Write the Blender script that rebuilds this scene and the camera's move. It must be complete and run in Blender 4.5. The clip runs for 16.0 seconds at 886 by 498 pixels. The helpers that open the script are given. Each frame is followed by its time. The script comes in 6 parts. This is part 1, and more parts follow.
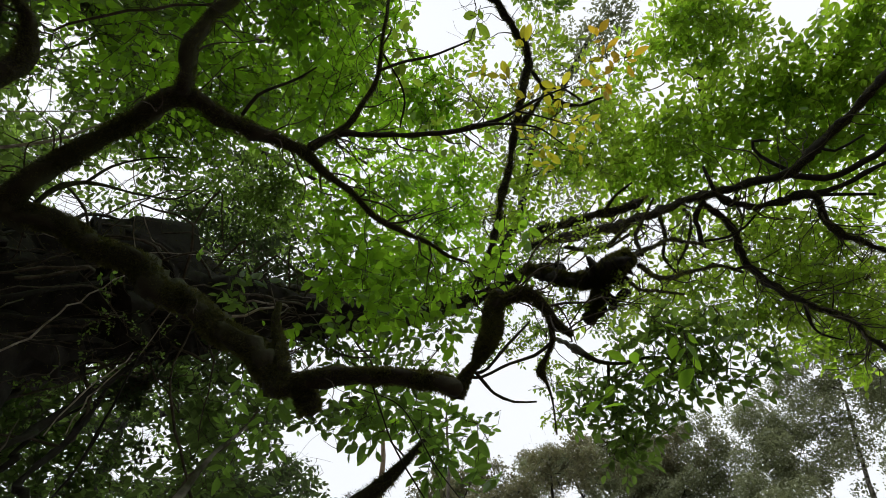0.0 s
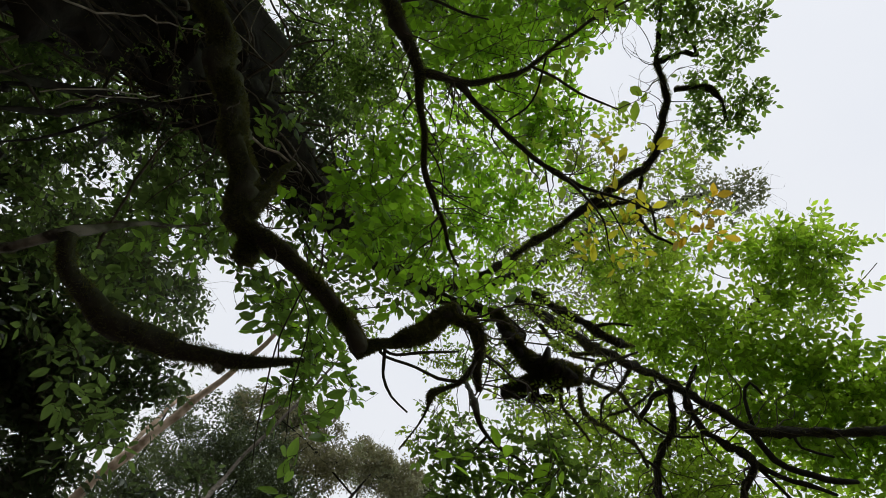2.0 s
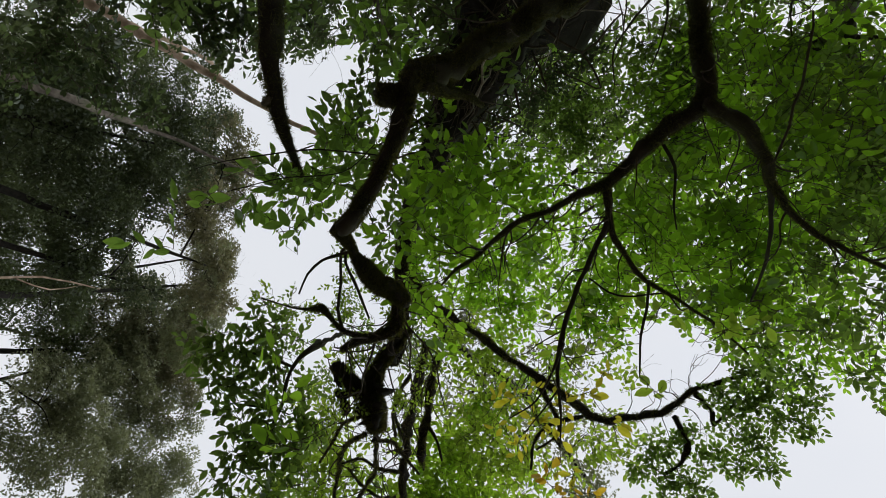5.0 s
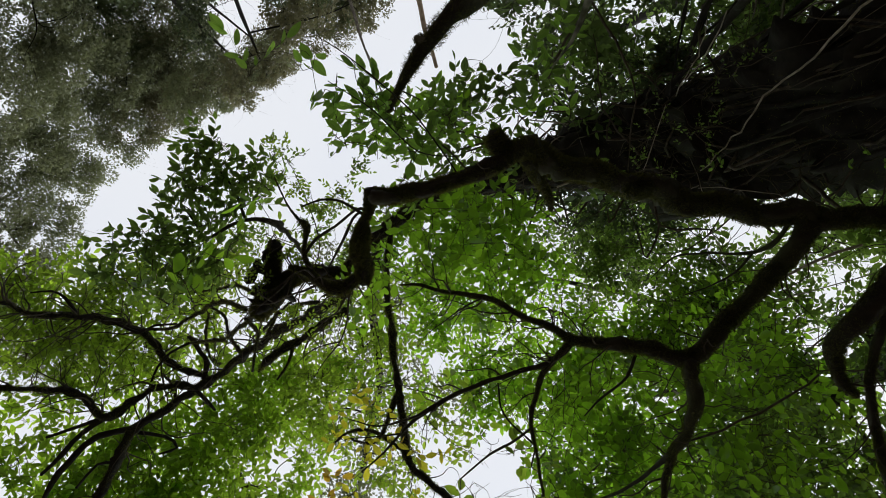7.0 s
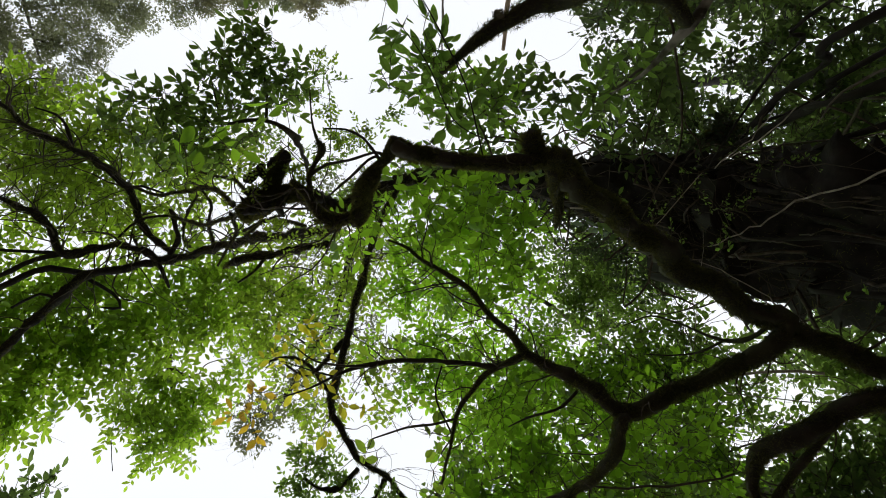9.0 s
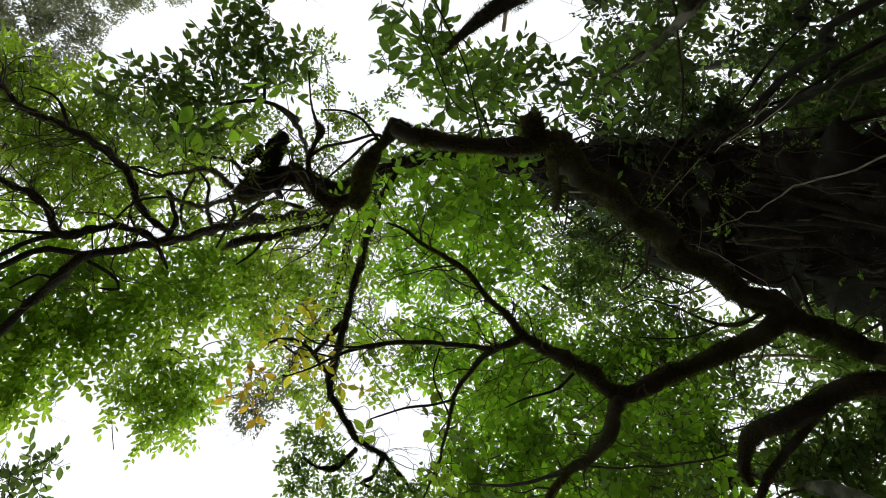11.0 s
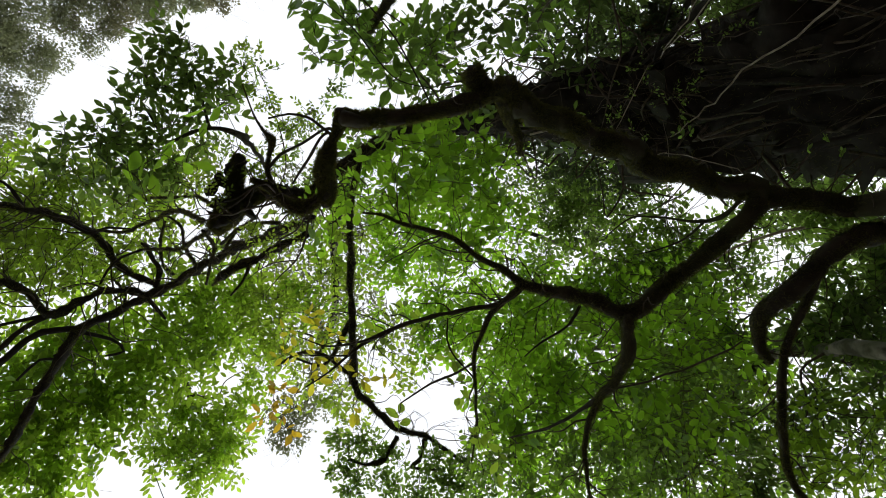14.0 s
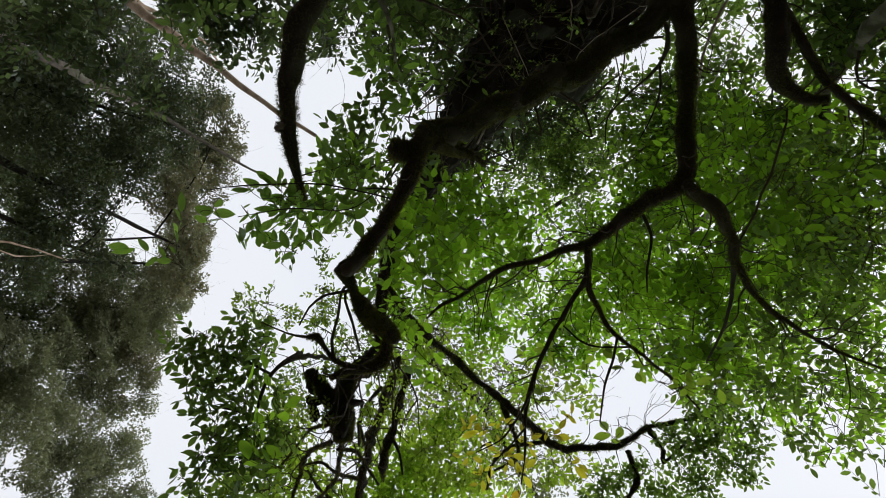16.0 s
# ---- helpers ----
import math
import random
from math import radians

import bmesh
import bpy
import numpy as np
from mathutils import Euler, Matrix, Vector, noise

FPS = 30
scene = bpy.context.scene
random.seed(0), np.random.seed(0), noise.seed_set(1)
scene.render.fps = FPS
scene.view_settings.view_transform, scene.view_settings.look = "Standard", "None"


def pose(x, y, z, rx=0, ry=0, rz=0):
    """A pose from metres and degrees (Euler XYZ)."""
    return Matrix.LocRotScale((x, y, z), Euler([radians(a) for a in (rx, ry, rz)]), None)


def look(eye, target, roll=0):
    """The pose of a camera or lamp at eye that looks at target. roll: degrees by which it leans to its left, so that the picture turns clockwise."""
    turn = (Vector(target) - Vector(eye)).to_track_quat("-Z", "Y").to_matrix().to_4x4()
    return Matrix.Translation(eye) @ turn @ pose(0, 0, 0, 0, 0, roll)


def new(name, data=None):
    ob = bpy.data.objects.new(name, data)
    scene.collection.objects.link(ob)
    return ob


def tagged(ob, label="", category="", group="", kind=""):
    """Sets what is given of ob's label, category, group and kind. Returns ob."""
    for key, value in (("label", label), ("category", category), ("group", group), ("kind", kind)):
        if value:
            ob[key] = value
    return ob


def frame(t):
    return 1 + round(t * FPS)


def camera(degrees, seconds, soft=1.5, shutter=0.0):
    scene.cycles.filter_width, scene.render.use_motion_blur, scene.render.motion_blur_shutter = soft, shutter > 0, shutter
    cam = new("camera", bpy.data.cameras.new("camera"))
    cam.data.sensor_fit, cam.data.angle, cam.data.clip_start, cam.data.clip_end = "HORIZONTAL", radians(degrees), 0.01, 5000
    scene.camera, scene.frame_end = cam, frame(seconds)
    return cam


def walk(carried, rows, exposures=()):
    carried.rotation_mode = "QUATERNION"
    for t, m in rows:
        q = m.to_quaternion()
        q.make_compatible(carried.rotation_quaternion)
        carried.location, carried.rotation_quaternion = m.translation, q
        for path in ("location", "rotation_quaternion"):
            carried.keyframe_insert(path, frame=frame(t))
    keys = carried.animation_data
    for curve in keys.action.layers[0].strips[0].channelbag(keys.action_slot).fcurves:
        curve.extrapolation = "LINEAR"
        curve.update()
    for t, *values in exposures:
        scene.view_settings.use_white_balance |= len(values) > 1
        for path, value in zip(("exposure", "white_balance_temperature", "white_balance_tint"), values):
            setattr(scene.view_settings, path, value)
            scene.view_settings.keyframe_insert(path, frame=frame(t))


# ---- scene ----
cam = camera(81.56, 16.0, soft=0.8)
# seconds, eye (m), Euler angles (degrees): a phone held up at the canopy and rolled about its view
PATH = [
    (0, -0.009, -0.017, 1.594, 162.74, 2.31, 5.33),
    (0.5, -0.006, -0.016, 1.594, 162.10, -1.07, -5.25),
    (1, -0.003, -0.017, 1.593, 162.21, -4.57, -15.82),
    (1.5, 0.000, -0.021, 1.595, 163.13, -8.11, -26.57),
    (2, 0.003, -0.025, 1.596, 164.87, -11.53, -37.58),
    (2.5, 0.007, -0.028, 1.596, 167.41, -14.51, -48.81),
    (3, 0.013, -0.031, 1.593, 170.67, -16.98, -60.27),
    (3.5, 0.018, -0.032, 1.592, 174.51, -18.63, -72.09),
    (4, 0.021, -0.034, 1.592, 178.62, -19.62, -83.91),
    (6.5, -0.135, 0.119, 1.374, -166.53, -9.52, -146.54),
    (7, -0.133, 0.122, 1.373, -165.62, -6.42, -157.38),
    (7.5, -0.129, 0.120, 1.370, -165.05, -3.38, -168.31),
    (8, -0.130, 0.118, 1.373, -165.49, -0.45, -178.49),
    (8.5, -0.131, 0.117, 1.373, -166.54, -0.32, -178.50),
    (9, -0.128, 0.116, 1.375, -167.06, -0.31, -178.56),
    (11.5, -0.125, 0.110, 1.368, -169.23, 0.15, -178.98),
    (12, -0.130, 0.100, 1.367, -169.43, 0.34, -179.04),
    (12.5, -0.136, 0.096, 1.364, -169.75, 0.51, -179.01),
    (13, -0.139, 0.096, 1.358, -170.53, 0.72, -179.43),
    (13.5, -0.140, 0.093, 1.357, -171.39, 0.05, -174.42),
    (14, -0.140, 0.091, 1.359, -171.84, -1.40, -163.29),
    (14.5, -0.142, 0.090, 1.357, -172.03, -2.91, -152.02),
    (15, -0.143, 0.086, 1.356, -171.18, -5.75, -140.54),
    (15.5, -0.143, 0.080, 1.356, -171.09, -9.11, -128.85),
    (16, -0.143, 0.075, 1.350, -171.74, -14.39, -115.33),
]
STOPS = [(0.0, 0.2), (0.5, 0.14), (1.0, 0.07), (1.5, 0.02), (2.0, -0.03), (2.5, -0.08), (3.0, -0.11), (3.5, -0.13), (4.0, -0.13), (6.5, -0.08), (7.0, -0.04), (8.0, 0.1), (9.0, 0.22), (11.5, 0.3), (12.5, 0.33), (13.5, 0.33), (14.5, 0.3), (15.0, 0.22), (15.5, 0.11), (16.0, 0.03)]
walk(cam, [(t, pose(x, y, z, rx, ry, rz)) for t, x, y, z, rx, ry, rz in PATH], STOPS)

# ---- light: white overcast sky over a closed canopy, one very soft sun ----
world = bpy.data.worlds.new("overcast_sky")
scene.world = world
world.use_nodes = True
wn, wl = world.node_tree.nodes, world.node_tree.links
wn.clear()
sky = wn.new("ShaderNodeTexSky")
sky.sky_type, sky.sun_disc = "NISHITA", False
sky.sun_elevation, sky.sun_rotation = radians(58), radians(200)
sky_dim = wn.new("ShaderNodeVectorMath")
sky_dim.operation = "SCALE"
sky_dim.inputs["Scale"].default_value = 0.12
cloud_where = wn.new("ShaderNodeTexCoord")
cloud_noise = wn.new("ShaderNodeTexNoise")
cloud_noise.inputs["Scale"].default_value = 1.6
cloud_noise.inputs["Detail"].default_value = 4
cloud_ramp = wn.new("ShaderNodeValToRGB")
cloud_ramp.color_ramp.elements[0].position, cloud_ramp.color_ramp.elements[1].position = 0.3, 0.75
cloud_ramp.color_ramp.elements[0].color = (0.85, 0.88, 0.94, 1)
cloud_ramp.color_ramp.elements[1].color = (0.95, 0.96, 0.98, 1)
cloud_mix = wn.new("ShaderNodeMix")
cloud_mix.data_type = "RGBA"
cloud_mix.inputs["Factor"].default_value = 0.9
sky_back, sky_out = wn.new("ShaderNodeBackground"), wn.new("ShaderNodeOutputWorld")
sky_back.inputs["Strength"].default_value = 1.03
wl.new(sky.outputs[0], sky_dim.inputs[0])
wl.new(cloud_where.outputs["Generated"], cloud_noise.inputs["Vector"])
wl.new(cloud_noise.outputs["Fac"], cloud_ramp.inputs["Fac"])
wl.new(sky_dim.outputs[0], cloud_mix.inputs["A"])
wl.new(cloud_ramp.outputs["Color"], cloud_mix.inputs["B"])
wl.new(cloud_mix.outputs["Result"], sky_back.inputs["Color"])
wl.new(sky_back.outputs[0], sky_out.inputs["Surface"])
sun_data = bpy.data.lights.new("sun", "SUN")
sun_data.energy, sun_data.angle, sun_data.color = 1.5, radians(50), (1.0, 0.97, 0.92)
sun = new("sun", sun_data)
sun.matrix_world = look((0, 0, 60), (4, 20, 0))


# ---- materials ----
def material(name):
    m = bpy.data.materials.new(name)
    m.use_nodes = True
    n = m.node_tree.nodes
    n.clear()
    return m, n, m.node_tree.links, n.new("ShaderNodeOutputMaterial")


def ramp(n, stops):
    r = n.new("ShaderNodeValToRGB").color_ramp
    while len(r.elements) < len(stops):
        r.elements.new(0.5)
    for e, (p, c) in zip(r.elements, stops):
        e.position, e.color = p, (*c, 1)
    return n[-1]


def noise_node(n, l, scale, detail=5.0, where=None):
    t = n.new("ShaderNodeTexNoise")
    t.inputs["Scale"].default_value, t.inputs["Detail"].default_value = scale, detail
    if where:
        l.new(where, t.inputs["Vector"])
    return t.outputs["Fac"]


def leaf_material(name, deep, fresh, through_light, gloss=0.28, share=0.63, single=False, grain=1.0, scale=1.3):
    """Leaf blade: diffuse face, light let through, waxy gloss; every blade its own tone."""
    m, n, l, out = material(name)
    if single:
        rnd = n.new("ShaderNodeObjectInfo").outputs["Random"]
    else:
        rnd = n.new("ShaderNodeNewGeometry").outputs["Random Per Island"]
    where = n.new("ShaderNodeTexCoord").outputs["Object"]
    blotch = noise_node(n, l, scale, 2.0, where)
    add = n.new("ShaderNodeMath")
    add.operation = "MULTIPLY_ADD"
    single_tone = n.new("ShaderNodeMath")
    single_tone.operation = "MULTIPLY"
    single_tone.inputs[1].default_value = grain
    l.new(rnd, single_tone.inputs[0])
    l.new(blotch, add.inputs[0])
    add.inputs[1].default_value = 1.7 - grain
    l.new(single_tone.outputs[0], add.inputs[2])
    half = n.new("ShaderNodeMath")
    half.operation = "MULTIPLY"
    half.inputs[1].default_value = 0.6
    l.new(add.outputs[0], half.inputs[0])
    face = ramp(n, [(0.1, deep), (0.9, fresh)])
    glow = ramp(n, [(0.1, tuple(0.32 * c for c in through_light)), (0.9, through_light)])
    for r in (face, glow):
        l.new(half.outputs[0], r.inputs["Fac"])
    d, t, g = n.new("ShaderNodeBsdfDiffuse"), n.new("ShaderNodeBsdfTranslucent"), n.new("ShaderNodeBsdfGlossy")
    g.inputs["Roughness"].default_value = gloss
    g.inputs["Color"].default_value = (0.8, 0.85, 0.85, 1)
    l.new(face.outputs["Color"], d.inputs["Color"])
    l.new(glow.outputs["Color"], t.inputs["Color"])
    a, b = n.new("ShaderNodeMixShader"), n.new("ShaderNodeMixShader")
    a.inputs[0].default_value, b.inputs[0].default_value = share, 0.04
    l.new(d.outputs[0], a.inputs[1])
    l.new(t.outputs[0], a.inputs[2])
    l.new(a.outputs[0], b.inputs[1])
    l.new(g.outputs[0], b.inputs[2])
    l.new(b.outputs[0], out.inputs["Surface"])
    return m


def bark_material(name, dark, light, moss, mossy=0.5, scale=14.0, crisp=0.2):
    """Rough bark with lichen blotches, and moss that gathers on the upper side."""
    m, n, l, out = material(name)
    where = n.new("ShaderNodeTexCoord").outputs["Object"]
    grain = noise_node(n, l, scale, 8.0, where)
    patch = noise_node(n, l, 2.2, 4.0, where)
    bark = ramp(n, [(0.5 - crisp, dark), (0.5 + crisp, light)])
    l.new(grain, bark.inputs["Fac"])
    up = n.new("ShaderNodeSeparateXYZ")
    l.new(n.new("ShaderNodeNewGeometry").outputs["Normal"], up.inputs[0])
    amount = n.new("ShaderNodeMath")
    amount.operation = "MULTIPLY_ADD"
    l.new(up.outputs["Z"], amount.inputs[0])
    amount.inputs[1].default_value = 0.25
    l.new(patch, amount.inputs[2])
    mask = ramp(n, [(max(0.02, 0.62 - 0.45 * mossy), (0, 0, 0)), (min(0.98, 0.85 - 0.35 * mossy), (1, 1, 1))])
    l.new(amount.outputs[0], mask.inputs["Fac"])
    mix = n.new("ShaderNodeMix")
    mix.data_type = "RGBA"
    l.new(mask.outputs["Color"], mix.inputs["Factor"])
    l.new(bark.outputs["Color"], mix.inputs["A"])
    mix.inputs["B"].default_value = (*moss, 1)
    bsdf = n.new("ShaderNodeBsdfPrincipled")
    bsdf.inputs["Roughness"].default_value = 0.9
    bump = n.new("ShaderNodeBump")
    bump.inputs["Strength"].default_value, bump.inputs["Distance"].default_value = 0.9, 0.02
    l.new(grain, bump.inputs["Height"])
    l.new(mix.outputs["Result"], bsdf.inputs["Base Color"])
    l.new(bump.outputs[0], bsdf.inputs["Normal"])
    l.new(bsdf.outputs[0], out.inputs["Surface"])
    return m


BARK_MOSSY = bark_material("mossy_bark", (0.019, 0.016, 0.012), (0.052, 0.044, 0.031), (0.042, 0.048, 0.016), 0.95)
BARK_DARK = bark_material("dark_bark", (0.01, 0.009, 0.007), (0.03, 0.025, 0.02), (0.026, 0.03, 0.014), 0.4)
BARK_GREY = bark_material("grey_bark", (0.04, 0.035, 0.028), (0.30, 0.28, 0.24), (0.08, 0.09, 0.04), 0.5, 11.0, 0.09)
BARK_POLE = bark_material("weathered_bark", (0.05, 0.04, 0.03), (0.16, 0.14, 0.11), (0.06, 0.07, 0.03), 0.3, 9.0)
BARK_TAN = bark_material("tan_bark", (0.2, 0.14, 0.09), (0.5, 0.38, 0.28), (0.14, 0.13, 0.07), 0.2, 5.0, 0.14)
TWIG = bark_material("twig_bark", (0.035, 0.03, 0.022), (0.12, 0.095, 0.07), (0.06, 0.07, 0.025), 0.2, 30.0)
VINE = bark_material("dry_vine", (0.2, 0.17, 0.13), (0.5, 0.45, 0.38), (0.13, 0.13, 0.07), 0.1, 30.0)
MOSS = leaf_material("moss_fibre", (0.012, 0.011, 0.006), (0.05, 0.05, 0.016), (0.26, 0.25, 0.05), 0.7, 0.5)
LEAF_NEAR = leaf_material("glossy_leaf", (0.0578, 0.1133, 0.0393), (0.1155, 0.2134, 0.0601), (0.47, 0.8, 0.1), share=0.68)
LEAF_ONE = leaf_material("glossy_single_leaf", (0.0525, 0.103, 0.0357), (0.105, 0.194, 0.0546), (0.47, 0.8, 0.1), single=True)
LEAF_BRIGHT = leaf_material("fresh_leaf", (0.0581, 0.1144, 0.0271), (0.121, 0.2079, 0.0407), (0.49, 0.9, 0.045), share=0.7)
LEAF_BRIGHT_ONE = leaf_material("fresh_single_leaf", (0.0581, 0.1144, 0.0271), (0.121, 0.2079, 0.0407), (0.49, 0.9, 0.045), single=True, share=0.7)
# DARK and DIM are darker leaf copies; crown shade is put into their colour
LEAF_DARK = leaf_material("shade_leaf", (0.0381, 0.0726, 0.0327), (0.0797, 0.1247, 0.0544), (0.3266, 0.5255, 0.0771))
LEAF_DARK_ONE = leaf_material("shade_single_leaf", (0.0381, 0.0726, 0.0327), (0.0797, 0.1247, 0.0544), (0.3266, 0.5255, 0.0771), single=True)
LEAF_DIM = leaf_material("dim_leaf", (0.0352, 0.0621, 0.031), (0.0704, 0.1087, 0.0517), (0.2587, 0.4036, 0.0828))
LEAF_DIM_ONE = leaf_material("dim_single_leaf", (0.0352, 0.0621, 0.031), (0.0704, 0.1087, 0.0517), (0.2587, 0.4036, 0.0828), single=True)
LEAF_YELLOW = leaf_material("yellow_green_leaf", (0.099, 0.1485, 0.0396), (0.1881, 0.2376, 0.0545), (0.5175, 0.7659, 0.0621), share=0.68)
LEAF_ORANGE = leaf_material("autumn_leaf", (0.5, 0.3, 0.03), (0.62, 0.42, 0.04), (0.98, 0.66, 0.05), share=0.8)
LEAF_ORANGE_ONE = leaf_material("autumn_single_leaf", (0.5, 0.3, 0.03), (0.62, 0.42, 0.04), (0.98, 0.66, 0.05), share=0.8, single=True)
LEAF_BROAD = leaf_material("broad_leaf", (0.0578, 0.1155, 0.0253), (0.1177, 0.198, 0.0378), (0.57, 0.88, 0.06), share=0.7)
LEAF_BROAD_ONE = leaf_material("broad_single_leaf", (0.0578, 0.1155, 0.0253), (0.1177, 0.198, 0.0378), (0.57, 0.88, 0.06), single=True, share=0.7)
LEAF_GOLD = leaf_material("yellowing_leaf", (0.36, 0.34, 0.03), (0.5, 0.45, 0.04), (0.95, 0.88, 0.06), share=0.8)
# darkest leaf copy: deep canopy shade is put into the colour
LEAF_SHADE = leaf_material("deep_shade_leaf", (0.0204, 0.0357, 0.0179), (0.0391, 0.0612, 0.0289), (0.111, 0.162, 0.051))
# lit tone of the far leaf: top light is put into the paler colour
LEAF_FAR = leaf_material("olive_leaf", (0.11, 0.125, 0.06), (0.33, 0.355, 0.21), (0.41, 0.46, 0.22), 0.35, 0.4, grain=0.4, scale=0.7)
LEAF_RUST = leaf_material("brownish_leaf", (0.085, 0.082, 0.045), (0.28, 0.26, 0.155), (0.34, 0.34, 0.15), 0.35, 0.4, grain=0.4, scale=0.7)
# darker far copies: forest shade is put into the leaf colour
LEAF_FAR_GREEN_DIM = leaf_material("far_green_dim_leaf", (0.06, 0.085, 0.042), (0.17, 0.205, 0.095), (0.23, 0.3, 0.1), 0.35, 0.35, grain=0.4, scale=0.7)
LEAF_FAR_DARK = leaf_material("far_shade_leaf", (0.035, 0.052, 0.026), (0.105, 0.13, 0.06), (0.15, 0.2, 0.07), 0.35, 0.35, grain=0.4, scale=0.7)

def soil_material():
    m, n, l, out = material("leaf_litter_soil")
    where = n.new("ShaderNodeTexCoord").outputs["Object"]
    grain, patch = noise_node(n, l, 9.0, 8.0, where), noise_node(n, l, 0.6, 4.0, where)
    col = ramp(n, [(0.3, (0.03, 0.022, 0.014)), (0.55, (0.09, 0.06, 0.035)), (0.8, (0.05, 0.07, 0.02))])
    mid = n.new("ShaderNodeMath")
    mid.operation = "MULTIPLY_ADD"
    l.new(grain, mid.inputs[0])
    mid.inputs[1].default_value = 0.6
    half = n.new("ShaderNodeMath")
    half.operation = "MULTIPLY"
    half.inputs[1].default_value = 0.4
    l.new(patch, half.inputs[0])
    l.new(half.outputs[0], mid.inputs[2])
    l.new(mid.outputs[0], col.inputs["Fac"])
    bsdf, bump = n.new("ShaderNodeBsdfPrincipled"), n.new("ShaderNodeBump")
    bsdf.inputs["Roughness"].default_value = 0.95
    bump.inputs["Distance"].default_value = 0.05
    l.new(grain, bump.inputs["Height"])
    l.new(bump.outputs[0], bsdf.inputs["Normal"])
    l.new(col.outputs["Color"], bsdf.inputs["Base Color"])
    l.new(bsdf.outputs[0], out.inputs["Surface"])
    return m


SOIL = soil_material()

# ---- mesh tools ----
rng = np.random.default_rng(7)


def mesh_of(name, verts, loops, totals, smooth=False):
    """A mesh from vertex, corner and face-size arrays."""
    me = bpy.data.meshes.new(name)
    totals = np.asarray(totals, dtype=np.int32)
    me.vertices.add(len(verts))
    me.vertices.foreach_set("co", np.asarray(verts, dtype=np.float32).ravel())
    me.loops.add(len(loops))
    me.loops.foreach_set("vertex_index", np.asarray(loops, dtype=np.int32))
    me.polygons.add(len(totals))
    me.polygons.foreach_set("loop_start", np.concatenate(([0], np.cumsum(totals)[:-1])).astype(np.int32))
    if smooth:
        me.polygons.foreach_set("use_smooth", np.ones(len(totals), dtype=bool))
    me.update(calc_edges=True)
    return me


def part(name, mesh, mat, parent, label="", kind=""):
    ob = new(name, mesh)
    if not mesh.materials:
        mesh.materials.append(mat)
    ob.parent = parent
    return tagged(ob, label, kind=kind)


def thing(name, label, category, base, group=""):
    ob = new(name)
    ob.location = base
    ob.matrix_world = Matrix.Translation(base)
    return tagged(ob, label, category, group)


def unit(v):
    return v / np.maximum(np.linalg.norm(v, axis=-1, keepdims=True), 1e-9)


def spline(points, step):
    """Catmull-Rom curve through points (x, y, z, radius), resampled every step metres."""
    p = np.array(points, dtype=float)
    p = np.vstack([2 * p[0] - p[1], p, 2 * p[-1] - p[-2]])
    out = []
    for i in range(1, len(p) - 2):
        n = max(2, int(np.linalg.norm(p[i + 1, :3] - p[i, :3]) / step))
        t = np.linspace(0, 1, n, endpoint=False)[:, None]
        a, b, c, d = p[i - 1], p[i], p[i + 1], p[i + 2]
        out.append(0.5 * (2 * b + (c - a) * t + (2 * a - 5 * b + 4 * c - d) * t**2 + (3 * b - a - 3 * c + d) * t**3))
    out.append(p[-2:-1])
    q = np.vstack(out)
    q[:, 3] = np.maximum(q[:, 3], 0.0012)
    return q


